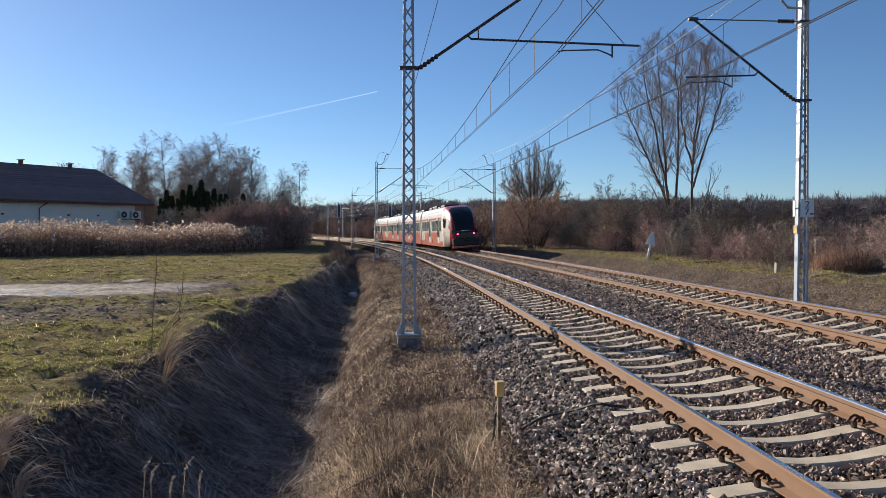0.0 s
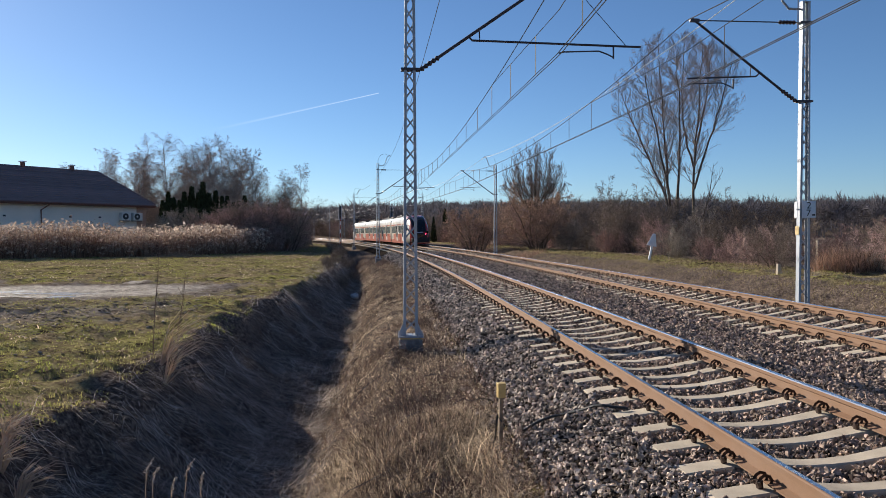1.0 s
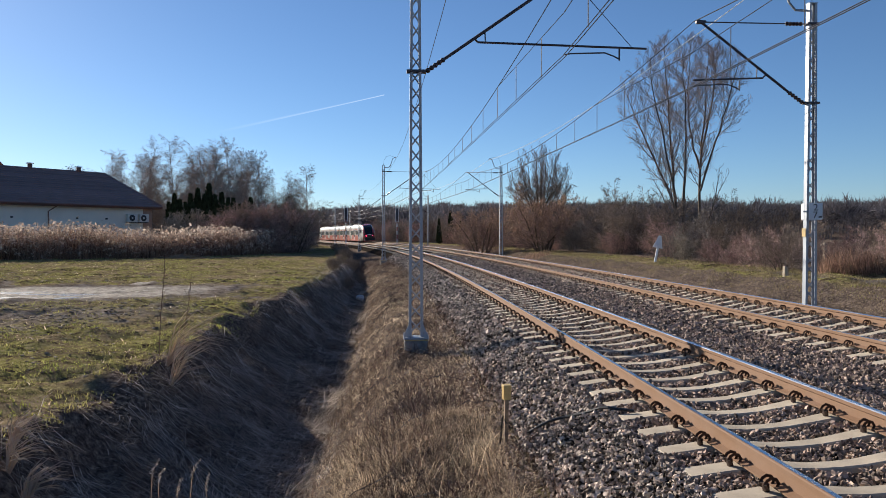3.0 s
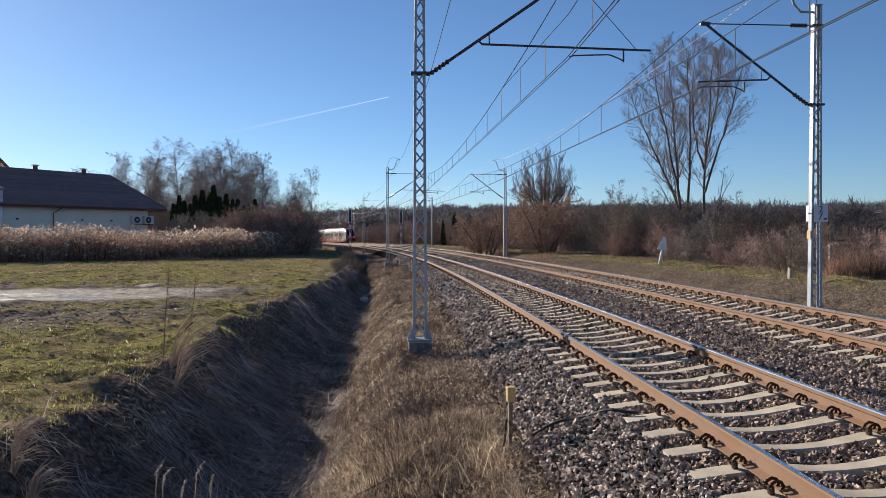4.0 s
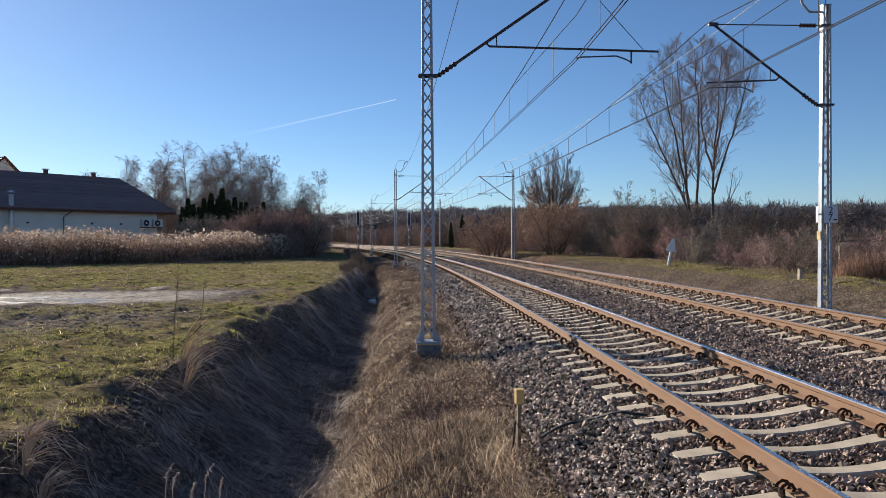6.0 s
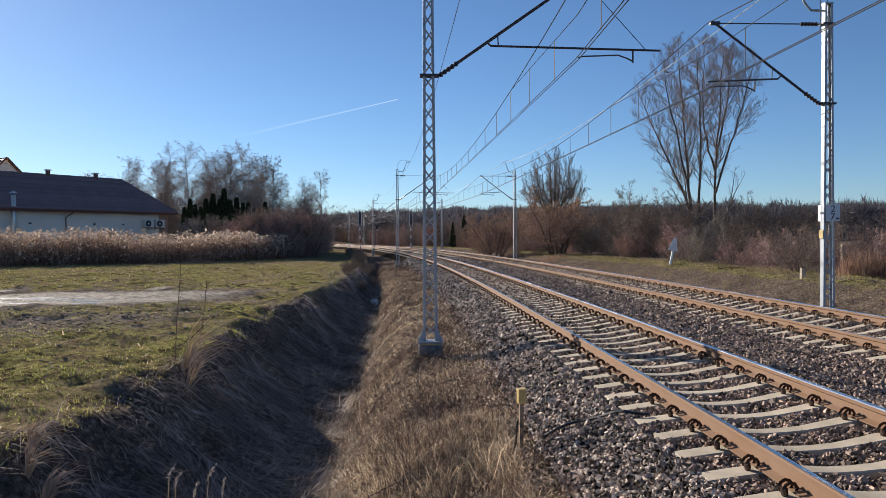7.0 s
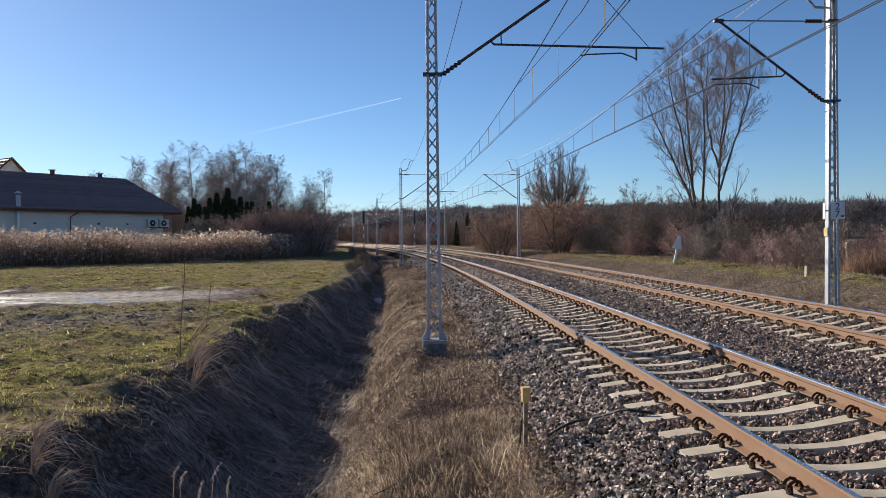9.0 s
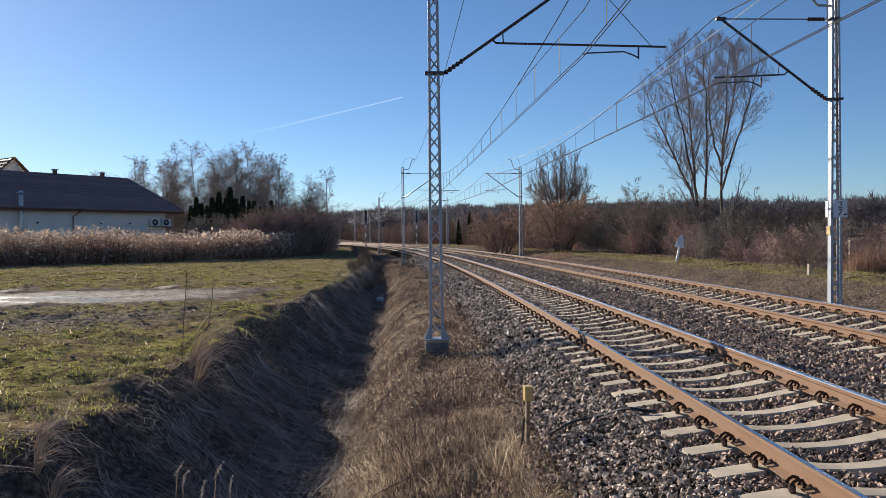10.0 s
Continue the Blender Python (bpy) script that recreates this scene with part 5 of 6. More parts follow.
def build_birches():
    rng = np.random.RandomState(77)
    protos = []
    # bearing x over y, distance, height
    rows = ((-0.425, 98, 13.0), (-0.395, 96, 14.3), (-0.372, 104, 12.8), (-0.350, 97, 14.8), (-0.335, 106, 13.5), (-0.312, 99, 13.6), (-0.293, 94, 13.8), (-0.273, 97, 14.8), (-0.258, 101, 13.8), (-0.238, 96, 12.6),
            (-0.226, 104, 12.6), (-0.41, 105, 13.2), (-0.383, 112, 14.0), (-0.36, 108, 13.2), (-0.322, 108, 14.2), (-0.303, 110, 13.8), (-0.283, 107, 14.6), (-0.265, 110, 14.4), (-0.247, 108, 13.0), (-0.21, 100, 10.4), (-0.196, 102, 9.6), (-0.167, 128, 14.0), (-0.485, 150, 15.6), (-0.495, 152, 16.0))
    for i, (b, dist, h) in enumerate(rows):
        k = i % 3
        dist, h = dist * 1.17, h * 1.17
        x, y = b * dist, dist
        if len(protos) <= k:
            hh = 14.0
            stems = [(0, 0, rng.uniform(-0.05, 0.05), rng.uniform(-0.05, 0.05), hh, 0.16)] + [(0.4 * (j + 1), 0.3 * j, rng.uniform(0.02, 0.12), 0.0, hh * 0.85, 0.11) for j in range(k)]
            sh = tree_mesh("birch", 80 + k, stems, BIRCH, None)
            protos.append(split_tree("birch_tree", "slender bare birch with pale bark and drooping twigs", "tree", sh, (BIRCH_BARK, TREE_TWIG), stand(x, y, rng.uniform(0, 6), 0.95 * h / hh), "birches behind the house"))
        else:
            place_copy(protos[k], x, y, rng.uniform(0, 6), 0.95 * h / 14.0)


def build_thujas():
    rng = np.random.RandomState(15)
    first = None
    for i in range(15):
        b = -0.356 + i * 0.0080 + rng.uniform(-0.002, 0.002)
        d = 97 + rng.uniform(-1.0, 1.0)
        h = rng.uniform(0.78, 1.15) * (1.45 if i < 10 else 1.3)
        if first is None:
            n = 2600
            q = rng.rand(n) ** 0.8
            a = rng.uniform(0, 2 * np.pi, n)
            rad = (0.75 * (1 - q) ** 0.75 * np.minimum(1, q * 8 + 0.5)) * np.sqrt(rng.uniform(0.35, 1.0, n)) * (1 + 0.12 * np.sin(a * 3 + q * 9))
            c = np.stack([rad * np.cos(a), rad * np.sin(a), 0.1 + q * 5.0], -1)
            up = np.stack([np.cos(a) * 0.35, np.sin(a) * 0.35, np.ones(n)], -1) + rng.normal(size=(n, 3)) * 0.2
            sd = np.stack([-np.sin(a), np.cos(a), np.zeros(n)], -1) + rng.normal(size=(n, 3)) * 0.4
            sz = rng.uniform(0.6, 1.3, (n, 1))
            V = np.stack([c - sd * 0.07 * sz, c + sd * 0.07 * sz, c + up * 0.30 * sz], 1).reshape(-1, 3)
            tree = thing("thuja_tree", "dark green columnar thuja in a row by the house", "tree", stand(b * d, d, 0, h), "row of thujas")
            part("trunk", Shape().tube([(0, 0, -0.2), (0, 0, 4.6)], (0.09, 0.02), 6), BARK, tree)
            ob = fast_mesh("foliage", V, np.arange(3 * n).reshape(-1, 3), THUJA, "dense dark green scale foliage", "")
            ob.parent = tree
            first = tree
            for fx, fy, fs in ((1.0, 141, 0.9), (3.2, 143, 1.2), (5.0, 139, 0.8)):
                far = place_copy(tree, fx, fy, fx, fs)
                tagged(far, "dark green conifer in the scrub beyond the line", group="far conifers")
        else:
            place_copy(first, b * d, d, rng.uniform(0, 6), h)


def blades(name, x, y, z, height, width, lean, rng, mat, label, category="grass", droop=0.5):
    """Bent blades: two quads and a tip each, as triangles. lean: offsets of the tips in x and y."""
    n = len(x)
    a = rng.uniform(0, 2 * np.pi, n)
    side = np.stack([np.cos(a), np.sin(a), np.zeros(n)], -1) * (width * 0.5)[:, None]
    p0 = np.stack([x, y, z - 0.02], -1)
    tip = np.stack([lean[:, 0], lean[:, 1], height], -1)
    p1 = p0 + tip * 0.5 * np.array((0.7, 0.7, 1.25))
    p2 = p0 + tip * np.array((1.0, 1.0, 1.0)) - np.stack([np.zeros(n), np.zeros(n), droop * np.hypot(lean[:, 0], lean[:, 1]) * 0.4], -1)
    V = np.stack([p0 - side, p0 + side, p1 - side * 0.7, p1 + side * 0.7, p2], 1).reshape(-1, 3)
    tri = np.array([(0, 1, 3), (0, 3, 2), (2, 3, 4)])
    F = (tri[None] + 5 * np.arange(n)[:, None, None]).reshape(-1, 3)
    return fast_mesh(name, V, F, mat, label, category)


def scatter(rng, n, u0, u1, s0, s1, power=1.0):
    u = rng.uniform(u0, u1, n)
    s = s0 + (s1 - s0) * rng.rand(n) ** power
    a = HEAD + BEND * s
    x, y = CX + (RADIUS + u) * np.cos(a), CY + (RADIUS + u) * np.sin(a)
    return u, s, x, y, ground_z(x, y)


def build_grass():
    rng = np.random.RandomState(5)
    # dead grass combed down the shaded bank
    n = 95000
    u, s, x, y, z = scatter(rng, n, -7.25, -3.9, 3.0, 60, 1.9)
    tuft = np.clip(2.4 * lumps(x, y, 0.6, 40) - 0.5, 0.1, 1.4)
    lie = rng.uniform(0.10, 0.65, n) * (0.35 + tuft)
    slope = np.interp(u, (-7.7, -7.2, -6.6, -5.2, -4.4), (0.0, 0.5, 0.8, 0.6, 0.1))
    h = 0.02 + rng.uniform(0.02, 0.22, n) * (0.4 + tuft) - lie * slope * 0.9
    turn = 2.6 * (lumps(x, y, 0.7, 50) - 0.5) + rng.normal(size=n) * 0.35 - 0.3
    ln = np.stack([lie * np.cos(turn), lie * np.sin(turn)], -1) + rng.normal(size=(n, 2)) * 0.07
    h = h + np.where(rng.rand(n) < 0.12, rng.uniform(0.05, 0.30, n), 0)
    keep = ((u > -6.6) | (rng.rand(n) < 0.22)) & (tuft + rng.uniform(0, 0.4, n) + 0.25 * (u > -5.5) > 0.60)
    u, x, y, z, h, ln = u[keep], x[keep], y[keep], z[keep], h[keep], ln[keep]
    n = len(u)
    blades("bank_grass", x, y, z + 0.04, h, rng.uniform(0.004, 0.011, n), ln, rng, DULL_STRAW, "matted dead grass hanging down the shaded ditch bank", droop=0.1)
    # straw on the sunny side of the ditch, lying in all directions
    n = 36000
    u, s, x, y, z = scatter(rng, n, -4.3, -1.45, 3.0, 60, 1.9)
    tuft = np.clip(2.2 * lumps(x, y, 0.55, 41) - 0.45, 0.05, 1.4)
    h = rng.uniform(0.03, 0.20, n) * (0.3 + tuft)
    blades("dry_grass", x, y, z, h, rng.uniform(0.004, 0.010, n), rng.normal(size=(n, 2)) * (0.09 + 0.13 * tuft)[:, None], rng, STRAW, "dry straw-coloured grass between ditch and ballast")
    # brown weed stems in patches
    n = 48000
    u, s, x, y, z = scatter(rng, n, -4.2, -1.35, 4.5, 75, 1.6)
    patch = np.clip(2.6 * lumps(x, y, 1.1, 42) - 0.75, 0.04, 1.3)
    h = rng.uniform(0.06, 0.36, n) * (0.3 + patch)
    blades("dead_weeds", x, y, z, h, rng.uniform(0.004, 0.010, n), rng.normal(size=(n, 2)) * 0.30, rng, DEAD_STEM, "reddish-brown dead weeds and bramble stems on the verge", "weeds", 0.1)
    # tall straw in front
    n = 380
    u, s, x, y, z = scatter(rng, n, -3.3, -1.75, 4.0, 9.0)
    h = rng.uniform(0.15, 0.62, n) * np.clip(2.4 * lumps(x, y, 0.5, 43) - 0.5, 0.15, 1.2)
    blades("tall_grass", x, y, z, h, rng.uniform(0.004, 0.008, n), rng.normal(size=(n, 2)) * 0.22, rng, STRAW, "tall golden dry grass stalks", droop=0.2)
    # flattened straw close by
    n = 26000
    u, s, x, y, z = scatter(rng, n, -3.9, -1.7, 4.2, 10.5)
    tuft = np.clip(2.6 * lumps(x, y, 0.45, 48) - 0.6, 0.05, 1.4)
    blades("matted_straw", x, y, z, rng.uniform(0.03, 0.20, n) * (0.4 + tuft), rng.uniform(0.004, 0.009, n), rng.normal(size=(n, 2)) * (0.07 + 0.13 * tuft)[:, None] + np.array((0.0, -0.03)), rng, STRAW, "flattened golden straw on the verge", droop=0.3)
    # turf of the field
    n = 430000
    u, s, x, y, z = scatter(rng, n, -30, -7.0, 5, 62, 1.5)
    st, li, mu = zones(x, y)
    keep = (rng.rand(n) > mu * 1.15) & (lumps(x, y, 0.7, 44, 4) + 0.5 * (lumps(x, y, 4.5, 45) - 0.5) + rng.normal(size=n) * 0.035 > 0.50 + 0.05 * np.clip((y - 32) / 6, 0, 1))
    x, y, z = x[keep], y[keep], z[keep]
    n = len(x)
    h = rng.uniform(0.03, 0.11, n) * (0.4 + lumps(x, y, 0.35, 47))
    blades("turf", x, y, z, h * 0.85, rng.uniform(0.008, 0.022, n), rng.normal(size=(n, 2)) * 0.035, rng, GREEN, "short patchy green winter turf")
    n = 46000
    u, s, x, y, z = scatter(rng, n, -40, -7.2, 4, 85, 1.0)
    st, li, mu = zones(x, y)
    keep = (rng.rand(n) > mu * 1.2) & (lumps(x, y, 1.1, 46) + rng.normal(size=n) * 0.12 > 0.55)
    x, y, z = x[keep], y[keep], z[keep]
    n = len(x)
    blades("turf_straw", x, y, z, rng.uniform(0.03, 0.11, n), rng.uniform(0.012, 0.032, n), rng.normal(size=(n, 2)) * 0.10, rng, STRAW, "withered straw among the turf")
    # the far side
    n = 42000
    u, s, x, y, z = scatter(rng, n, 7.6, 15.5, 14, 95, 1.4)
    blades("verge_grass", x, y, z, rng.uniform(0.03, 0.26, n) * (0.3 + 1.4 * lumps(x, y, 1.2, 49) ** 1.5), rng.uniform(0.008, 0.02, n), rng.normal(size=(n, 2)) * 0.14, rng, VERGE, "withered grass on the far verge")
    n = 4500
    u, s, x, y, z = scatter(rng, n, 11.0, 15.0, 14, 95, 1.4)
    blades("verge_turf", x, y, z, rng.uniform(0.04, 0.14, n), rng.uniform(0.010, 0.022, n), rng.normal(size=(n, 2)) * 0.06, rng, GREEN, "green turf along the far path")


def build_litter():
    """Dead leaves and broken straw lying on the verge, and clods of earth in the field."""
    rng = np.random.RandomState(12)
    n = 22000
    u, s, x, y, z = scatter(rng, n, -4.2, -1.5, 4.0, 45, 1.7)
    p = np.stack([x, y, z + rng.uniform(0.01, 0.10, n)], -1)
    a = rng.uniform(0, 2 * np.pi, n)
    tilt = rng.normal(size=n) * 0.5
    d = np.stack([np.cos(a), np.sin(a), tilt], -1) * rng.uniform(0.010, 0.032, (n, 1))
    e = np.stack([-np.sin(a), np.cos(a), rng.normal(size=n) * 0.5], -1) * rng.uniform(0.003, 0.012, (n, 1))
    V = np.stack([p - d, p + e, p + d, p - e], 1).reshape(-1, 3)
    fast_mesh("leaf_litter", V, np.arange(4 * n).reshape(-1, 4), STRAW, "scattered dead leaves and straw on the verge", "leaf litter")
    n = 34000
    u, s, x, y, z = scatter(rng, n, -26, -7.1, 6, 45, 1.5)
    st, li, mu = zones(x, y)
    keep = (rng.rand(n) < 0.12 + 0.42 * mu) & (z > -0.515) & (np.abs(y - 28) > 4)
    x, y, z = x[keep], y[keep], z[keep]
    n = len(x)
    cube = np.array([(i, j, k) for i in (-1, 1) for j in (-1, 1) for k in (-1, 1)], float)
    quads = np.array([(0, 1, 3, 2), (4, 6, 7, 5), (0, 4, 5, 1), (2, 3, 7, 6), (0, 2, 6, 4), (1, 5, 7, 3)])
    size = rng.uniform(0.008, 0.030, (n, 1, 1)) * np.clip(y / 14, 0.7, 1.6)[:, None, None] * np.array((1.3, 1.0, 0.5))
    V = cube[None] * (1 + rng.uniform(-0.7, 0.2, (n, 8, 3))) * size + np.stack([x, y, z + 0.005], -1)[:, None]
    F = (quads[None] + 8 * np.arange(n)[:, None, None]).reshape(-1, 4)
    fast_mesh("soil_clods", V.reshape(-1, 3), F, SOIL, "crumbled clods of dark earth on the muddy field", "soil")


def build_reeds():
    rng = np.random.RandomState(6)
    n = 21000
    q, dep = rng.rand(n), rng.rand(n) ** 1.3
    fx, fy = np.interp(q, (0, 0.45, 0.8, 1), (-52, -33.6, -21, -17.5)), np.interp(q, (0, 0.45, 0.8, 1), (45, 56, 67, 79))
    x, y = fx - 2.2 * dep + rng.normal(size=n) * 0.4, fy + 5.5 * dep + rng.normal(size=n) * 0.4
    z = ground_z(x, y)
    h = rng.uniform(1.8, 2.95, n) * np.interp(q, (0, 0.6, 1), (1.0, 0.98, 0.85)) * (0.70 + 0.5 * lumps(x, y, 3.2, 31))
    h = np.where(rng.rand(n) < 0.45, h * rng.uniform(0.3, 0.8, n), h)
    ln = rng.normal(size=(n, 2)) * 0.62
    blades("reed_bed", x, y, z, h, rng.uniform(0.022, 0.05, n), ln, rng, REED, "dense bed of dry brown reeds before the house", "reeds", 0.1)
    k = rng.rand(n) < 0.9
    q = np.where(rng.rand(n) < 0.35, 1.0, rng.uniform(0.18, 1.0, n))
    p = np.stack([x + ln[:, 0] * q, y + ln[:, 1] * q, z + h * q], -1)[k]
    m = len(p)
    P = np.repeat(p, 3, 0) + rng.normal(size=(3 * m, 3)) * np.array((0.10, 0.10, 0.13))
    d = rng.normal(size=(3 * m, 3)) * np.array((0.09, 0.09, 0.065)) + np.array((0.02, -0.01, 0.03))
    e = rng.normal(size=(3 * m, 3)) * 0.04
    V = np.stack([P - d, P + e, P + d, P - e], 1).reshape(-1, 3)
    fast_mesh("reed_plumes", V, np.arange(len(V)).reshape(-1, 4), PLUME, "pale fluffy seed plumes of the reeds", "reeds")


def build_woods():
    """The far wooded rise."""
    rng = np.random.RandomState(9)
    n = 1900
    th = rng.uniform(radians(-40), radians(45), n)
    r = 235 + 200 * rng.rand(n)
    x, y = r * np.sin(th), r * np.cos(th)
    u, s = line_coords(x, y)
    keep = (np.abs(u - 3) > 14)
    x, y, r = x[keep], y[keep], r[keep]
    z = ground_z(x, y)
    n = len(x)
    h = rng.uniform(9, 14, n) * (0.78 + 0.42 * lumps(x, y, 45.0, 70))
    V, F = [], []
    b = 240
    for k in range(n):
        d = rng.normal(size=(b, 3))
        d *= (rng.uniform(0.25, 1.0, b) ** 0.5 / np.linalg.norm(d, axis=1))[:, None]
        wide = h[k] * rng.uniform(0.34, 0.5)
        d[:, 2] = np.where(rng.rand(b) < 0.8, np.abs(d[:, 2]), d[:, 2])
        centre = np.array((x[k], y[k], z[k] + h[k] * 0.50))
        reach = np.array((wide, wide, h[k] * 0.46))
        base = centre + d * reach * rng.uniform(0.45, 0.8, (b, 1))
        tip = centre + d * reach * rng.uniform(0.85, 1.0, (b, 1)) + rng.normal(size=(b, 3)) * 0.7
        w = np.array((0.10, 0.0, 0.07)) * rng.uniform(0.6, 1.7, (b, 1)) * np.where(rng.rand(b, 1) < 0.5, np.array((1, 1, 1)), np.array((1, 1, -1)))
        V.append(np.stack([base - w, base + w, tip], 1).reshape(-1, 3))
        V.append(np.array([(x[k] - 0.22, y[k], z[k] - 0.5), (x[k] + 0.22, y[k], z[k] - 0.5), (x[k], y[k], z[k] + h[k] * 0.62)]))
    V = np.concatenate(V)
    fast_mesh("far_woods", V, np.arange(len(V)).reshape(-1, 3), WOODS, "dark leafless woods on the far rise", "woods")


build_poplar()
build_round_tree()
build_shrubs()
build_oak(10.9, 74.0, 51, 6.4, 13000)
build_oak(5.2, 82.0, 52, 5.6, 7000)
FINEST[0] = 0.0088
build_birches()
build_thujas()
def build_dry_clumps():
    rng = np.random.RandomState(14)
    for x0, y0, wide, tall, n in ((17.2, 30.2, 1.3, 1.35, 1500), (8.3, 65.0, 2.0, 0.8, 550)):
        a, r = rng.uniform(0, 2 * np.pi, n), wide * np.sqrt(rng.rand(n))
        x, y = x0 + r * np.cos(a), y0 + r * np.sin(a)
        h = tall * rng.uniform(0.45, 1.0, n) * (1.05 - 0.5 * (r / wide) ** 2)
        blades("dry_reed_clump", x, y, ground_z(x, y), h, rng.uniform(0.012, 0.028, n), rng.normal(size=(n, 2)) * 0.22 * tall, rng, REED, "clump of dry orange-brown reeds by the far path" if tall > 1.2 else "low clump of withered reeds below the shrubs", "reeds", 0.3)


build_grass()
build_dry_clumps()
build_litter()
build_reeds()
build_woods()
# ---- small things ----
def build_marker_post():
    p = on_line(-1.62, 8.55)
    g = ground_at(p.x, p.y)
    post = thing("cable_marker", "yellow plastic cap on a slim post beside the ballast", "marker post", pose(p.x, p.y, g, 2, 0, 12))
    top = -0.04 - g
    part("stake", Shape().box((-0.022, -0.022, -0.2), (0.022, 0.022, top - 0.10)), WOOD, post, "slim weathered wooden stake")
    part("cap", rounded_box((-0.044, -0.044, top - 0.165), (0.044, 0.044, top), 0.008), YELLOW, post, "faded yellow box cap")
    part("cap_lid", rounded_box((-0.047, -0.047, top - 0.035), (0.047, 0.047, top + 0.005), 0.005), YELLOW, post)
    part("cable", Shape().tube([(0.05, 0, top - 0.5), (-0.06, -0.05, top - 0.35), (-0.07, -0.02, top - 0.62), (-0.10, 0, -0.02)], 0.012, 5), RUBBER, post, "loose black cable")


def build_track_cable():
    sh = Shape()
    pts = []
    for q in np.linspace(0, 1, 14):
        u, s = -1.35 + 1.0 * q, 8.5 - 0.55 * q + 0.10 * math.sin(q * 5)
        p = on_line(u, s)
        pts.append((p.x, p.y, float(np.interp(u, PU, PZ)) + 0.065 + 0.015 * math.sin(q * 9)))
    ob = part("bond_cable", sh.tube(pts, 0.016, 6), RUBBER)
    tagged(ob, "black rubber cable lying over the ballast shoulder", "cable")


def build_bag():
    bm = bmesh.new()
    bmesh.ops.create_icosphere(bm, subdivisions=3, radius=0.2)
    for v in bm.verts:
        k = 1 + 0.35 * noise.noise(v.co * 7) + 0.2 * noise.noise(v.co * 17)
        v.co = Vector((v.co.x * 1.2, v.co.y, v.co.z * 0.85)) * k
    me = bpy.data.meshes.new("plastic_bag")
    bm.to_mesh(me)
    bm.free()
    me.materials.append(PLASTIC_BAG)
    x, y = -4.12, 41.8
    ob = new("plastic_bag", me)
    ob.matrix_basis = pose(x, y, ground_at(x, y) + 0.14, 10, 5, 30)
    tagged(ob, "crumpled white plastic bag dumped in the ditch", "litter")
    bits = Shape()
    for i in range(5):
        a = i * 1.3
        bits.add([(0.05 * math.cos(a), 0.05 * math.sin(a), 0), (0.05 * math.cos(a + 1.3), 0.05 * math.sin(a + 1.3), 0.01), (0.02, 0.01, 0.06)], [(0, 1, 2)])
    x, y = -1.85, 11.9
    ob = part("plastic_scrap", bits, BLUE_LITTER, at=pose(x, y, ground_at(x, y) + 0.03))
    tagged(ob, "small blue plastic scrap in the ditch", "litter")


def build_back_sign():
    """A triangular sign seen from behind, on a leaning concrete post."""
    x, y = 13.15, 44.0
    g = ground_at(x, y)
    s = thing("track_sign", "leaning white concrete post with a triangular metal sign", "sign", pose(x, y, g, 0, 11, 0))
    part("post", Shape().loft([[(-0.065, -0.05, -0.2), (0.065, -0.05, -0.2), (0.065, 0.05, -0.2), (-0.065, 0.05, -0.2)], [(-0.05, -0.04, 1.15), (0.05, -0.04, 1.15), (0.05, 0.04, 1.15), (-0.05, 0.04, 1.15)]]), SIGN_WHITE, s, "white painted concrete post")
    part("plate", Shape().add([(-0.30, 0.05, 0.80), (0.30, 0.05, 0.80), (0.10, 0.05, 1.55), (-0.06, 0.05, 1.55), (-0.30, 0.066, 0.80), (0.30, 0.066, 0.80), (0.10, 0.066, 1.55), (-0.06, 0.066, 1.55)],
                              [(0, 1, 2, 3), (7, 6, 5, 4), (0, 4, 5, 1), (1, 5, 6, 2), (2, 6, 7, 3), (3, 7, 4, 0)]), SIGN_WHITE, s, "pale metal triangle seen from behind")
    for x, y, h in ((13.9, 29.2, 0.42), (19.6, 37.0, 1.3)):
        ob = part("boundary_stone", Shape().loft([[(-0.09, -0.08, -0.2), (0.09, -0.08, -0.2), (0.09, 0.08, -0.2), (-0.09, 0.08, -0.2)], [(-0.07, -0.06, h), (0.05, -0.06, h - 0.04), (0.05, 0.06, h - 0.04), (-0.07, 0.06, h)]]), CONCRETE, at=pose(x, y, ground_at(x, y), 3, -3, 10))
        tagged(ob, "short whitish concrete boundary post in the grass", "post", "boundary posts")


def build_tuft(rng, tx, ty, size):
    tuft = thing("bent_tuft", "sprawling tuft of bent dead stems on the ditch edge", "weed", pose(tx, ty, ground_at(tx, ty)), "bent tufts")
    for i in range(30):
        a, r, h = rng.uniform(-0.8, 0.8), size * rng.uniform(0.35, 1.35), size * rng.uniform(0.25, 0.95)
        c, s_ = math.cos(a), math.sin(a)
        part("stem", Shape().tube([(0.05 * c, 0.05 * s_, -0.1), (0.4 * r * c, -0.4 * r * s_, h * 0.7), (0.8 * r * c, -0.8 * r * s_, h), (1.1 * r * c, -1.1 * r * s_, h * 0.85)], (0.007, 0.006, 0.004, 0.002), 3), PLUME if i % 3 else STRAW, tuft)


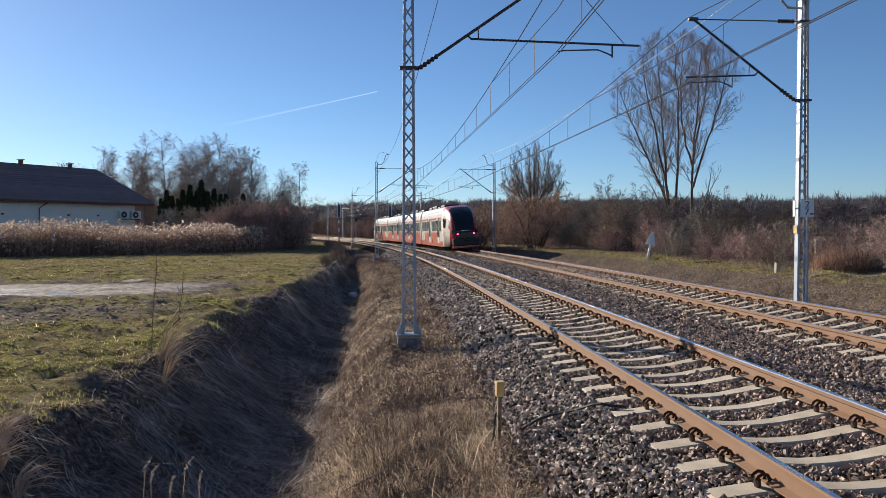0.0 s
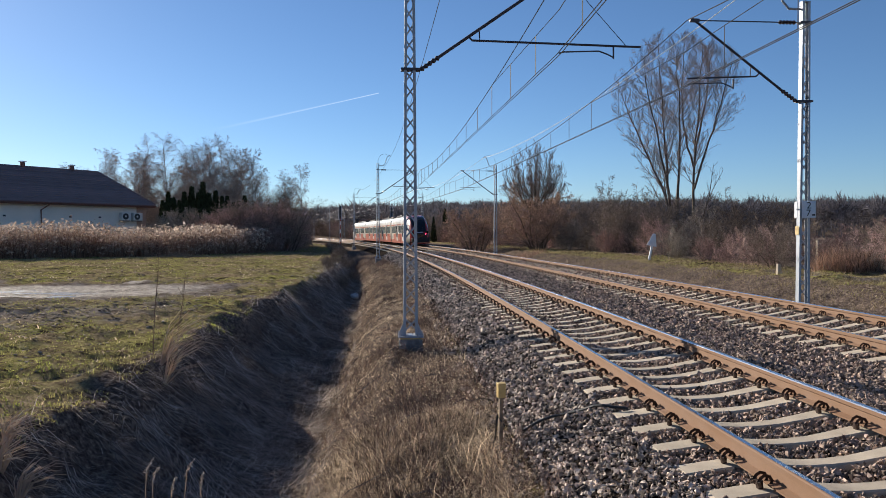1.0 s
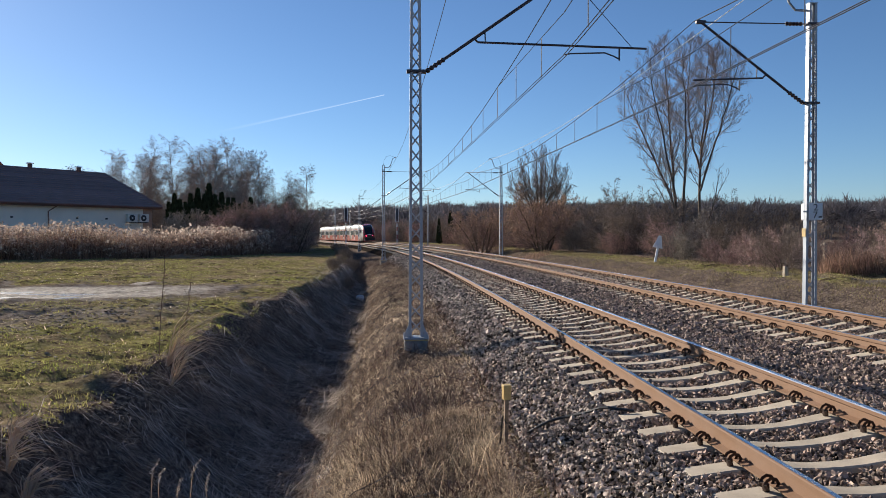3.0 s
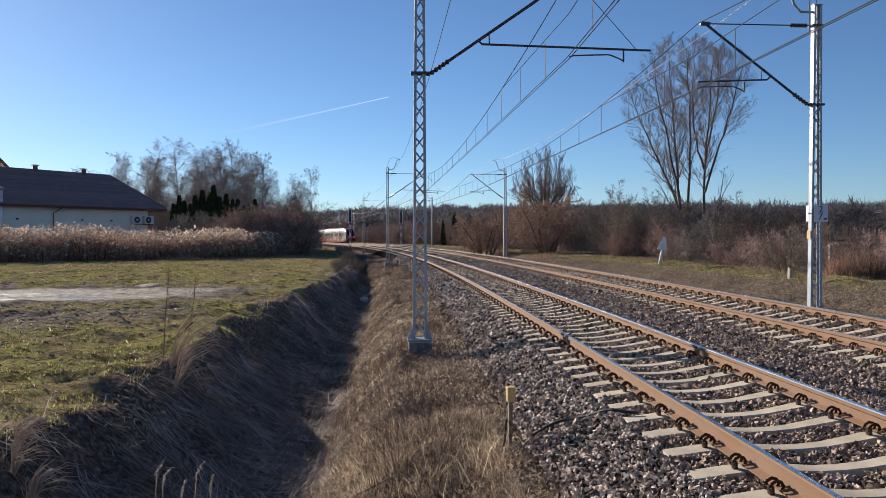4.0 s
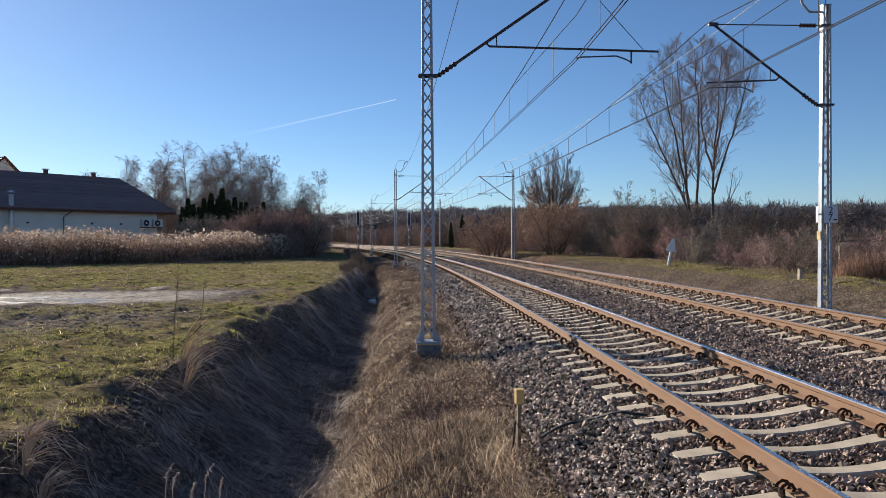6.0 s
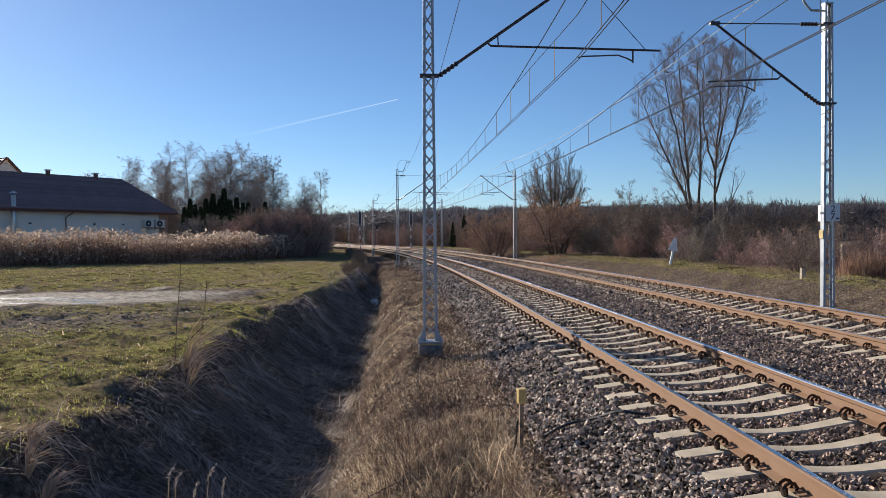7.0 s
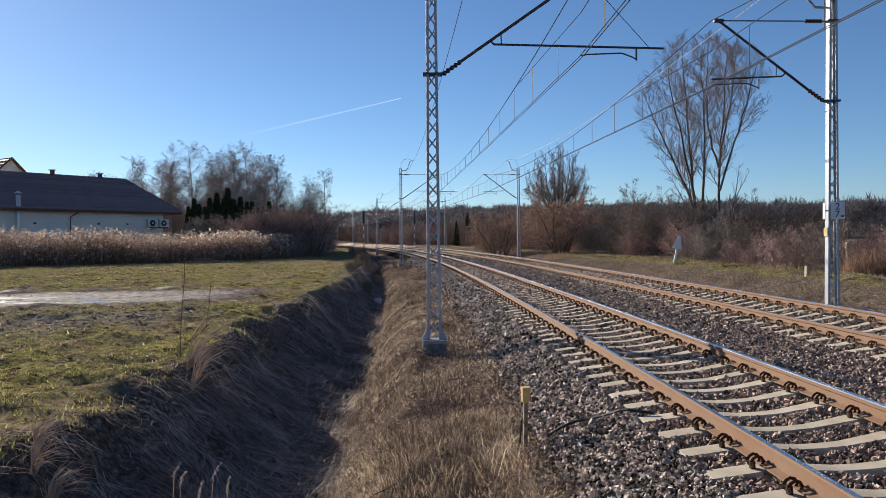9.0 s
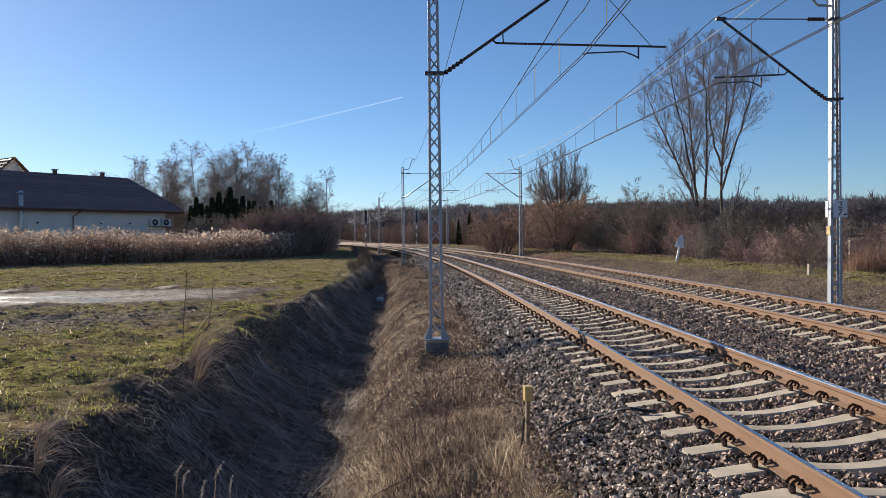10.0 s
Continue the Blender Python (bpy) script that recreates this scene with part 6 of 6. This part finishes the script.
def build_stalks():
    """Tall thin dead stalks on the lip of the ditch, and a sprawling bush of bent stems."""
    for (x, y, dx, h) in ((-5.02, 13.6, 0.12, 1.92), (-4.72, 13.9, 0.20, 1.75)):
        g = ground_at(x, y)
        st = thing("dead_stalk", "tall thin dead weed stalk on the ditch edge", "weed", pose(x, y, g), "tall dead stalks")
        part("stem", Shape().tube([(0, 0, -0.05), (dx * 0.3, 0, h * 0.4), (dx * 0.8, 0.02, h * 0.75), (dx, 0, h)], (0.009, 0.008, 0.006, 0.004), 4), DEAD_STEM, st)
        rng = np.random.RandomState(int(h * 100))
        for i in range(9):
            q = rng.uniform(0.25, 0.95)
            a = rng.uniform(0, 6.28)
            b = (dx * q, 0, h * q)
            part("side_twig", Shape().tube([b, (b[0] + 0.08 * math.cos(a), 0.08 * math.sin(a), b[2] + 0.16)], 0.0035, 3), DEAD_STEM, st)
    rng = np.random.RandomState(3)
    for tx, ty, size in ((-4.80, 13.2, 1.0), (-4.55, 12.7, 0.75), (-4.35, 7.5, 0.42), (-4.05, 7.25, 0.38), (-4.6, 8.0, 0.40)):
        build_tuft(rng, tx, ty, size)
    # seed heads close to the camera
    for i, (x, y) in enumerate(((-2.45, 6.6), (-2.30, 6.7), (-2.22, 6.5), (-1.86, 6.4), (-2.62, 6.75))):
        g = ground_at(x, y)
        st = thing("grass_seed_head", "dry grass stalk with a pale feathery seed head", "grass stalk", pose(x, y, g), "seed heads by the ditch")
        h = -0.52 - g + 0.05 * math.sin(i * 2.2)
        lx = 0.12 * math.sin(i * 1.7)
        part("stem", Shape().tube([(0, 0, -0.05), (lx * 0.4, 0, h * 0.6), (lx, 0, h)], 0.004, 3), STRAW, st)
        rr = np.random.RandomState(90 + i)
        m = 45
        q = rr.rand(m)
        c = np.stack([lx * (0.9 + 0.25 * q) + 0.05 * q * q, np.zeros(m), h - 0.03 + 0.15 * q], -1) + rr.normal(size=(m, 3)) * 0.006
        d = rr.normal(size=(m, 3)) * 0.007 + np.array((0.006, 0, 0.012))
        e = rr.normal(size=(m, 3)) * 0.0035
        V = np.stack([c - d, c + e, c + d, c - e], 1).reshape(-1, 3)
        part("seed_head", Shape().add(V, [tuple(range(4 * j, 4 * j + 4)) for j in range(m)]), DULL_STRAW, st)


def build_brush_pile():
    rng = np.random.RandomState(8)
    x0, y0 = -20.5, 61.0
    pile = thing("brush_pile", "low heap of cut brown twigs on the turf", "brush pile", pose(x0, y0, ground_at(x0, y0)))
    for i in range(60):
        a, r = rng.uniform(0, 6.28), rng.uniform(0, 1.5)
        p = np.array((r * math.cos(a) * 1.4, r * math.sin(a) * 0.7, 0.05 + 0.35 * max(0, 1 - r / 1.5) * rng.rand()))
        d = np.array((rng.normal(), rng.normal() * 0.6, rng.uniform(-0.05, 0.25))) * 0.6
        part("twig", Shape().tube([p - d, p, p + d], (0.012, 0.018, 0.008), 3), TWIG, pile)


def build_contrail():
    """A thin vapour trail high up in the sky."""
    m = bpy.data.materials.new("vapour_trail")
    m.use_nodes = True
    n, l = m.node_tree.nodes, m.node_tree.links
    tr = n.new("ShaderNodeBsdfTransparent")
    # a faint glow of its own stands in for sunlight on the vapour
    em = n.new("ShaderNodeEmission")
    em.inputs["Color"].default_value, em.inputs["Strength"].default_value = (0.80, 0.90, 1.0, 1), 0.9
    co = n.new("ShaderNodeTexCoord")
    sep = n.new("ShaderNodeSeparateXYZ")
    l.new(co.outputs["UV"], sep.inputs[0])

    def math_node(op, a, b):
        x = n.new("ShaderNodeMath")
        x.operation = op
        for i, q in enumerate((a, b)):
            if isinstance(q, (int, float)):
                x.inputs[i].default_value = q
            else:
                l.new(q, x.inputs[i])
        return x.outputs[0]

    v = sep.outputs["Y"]
    across = math_node('MULTIPLY', math_node('MULTIPLY', v, math_node('SUBTRACT', 1.0, v)), 4.0)
    across = math_node('POWER', across, 2.0)
    along = math_node('POWER', sep.outputs["X"], 1.1)
    mix = n.new("ShaderNodeMixShader")
    l.new(math_node('MULTIPLY', math_node('MULTIPLY', across, along), 0.30), mix.inputs["Fac"])
    l.new(tr.outputs[0], mix.inputs[1])
    l.new(em.outputs[0], mix.inputs[2])
    l.new(mix.outputs[0], n["Material Output"].inputs["Surface"])
    d = 4000
    a, b = Vector((-0.300 * d, d, 0.136 * d)), Vector((-0.066 * d, d, 0.188 * d))
    up = Vector((-0.17, 0, 0.98)).normalized() * 8
    me = bpy.data.meshes.new("vapour_trail")
    me.from_pydata([a - up * 1.3, b - up * 0.5, b + up * 0.5, a + up * 1.3], [], [(0, 1, 2, 3)])
    uv = me.uv_layers.new(name="UVMap")
    for i, c in enumerate(((0, 0), (1, 0), (1, 1), (0, 1))):
        uv.data[i].uv = c
    me.materials.append(m)
    ob = new("vapour_trail", me)
    ob.visible_shadow = False
    tagged(ob, "thin white aircraft vapour trail in the sky", "vapour trail", kind="structure")


def build_brambles():
    """Long thin dark runners arching over the verge."""
    rng = np.random.RandomState(19)
    spots = [(-2.35, 6.9, 0.75), (-2.9, 7.6, 0.6)] + [(rng.uniform(-4.0, -1.9), rng.uniform(7, 26), rng.uniform(0.4, 0.9)) for i in range(24)]
    for u, s, r in spots:
        p = on_line(u, s)
        g = ground_at(p.x, p.y)
        ob = thing("bramble_runner", "thin dark leafless bramble arching over the verge", "bramble", pose(p.x, p.y, g), "bramble runners")
        a = rng.uniform(-0.8, 0.8) + (math.pi if rng.rand() < 0.4 else 0)
        pts = []
        for q in np.linspace(0, 1, 8):
            x, y = r * q * math.cos(a), r * q * math.sin(a) * 0.8
            z = ground_at(p.x + x, p.y + y) - g + 0.9 * r * q * (1 - q) * rng.uniform(0.8, 1.0) + 0.02
            pts.append((x, y, z))
        part("runner", Shape().tube(pts, np.linspace(0.007, 0.003, 8), 4), BRACKET, ob)
        for k in (2, 4, 5):
            e = np.array(pts[k]) + np.array((rng.normal() * 0.10, rng.normal() * 0.10, rng.uniform(0.02, 0.14)))
            part("side_shoot", Shape().tube([pts[k], e], (0.004, 0.002), 3), BRACKET, ob)


build_marker_post()
build_brambles()
build_track_cable()
build_bag()
build_back_sign()
build_stalks()
build_brush_pile()
build_contrail()

motions()
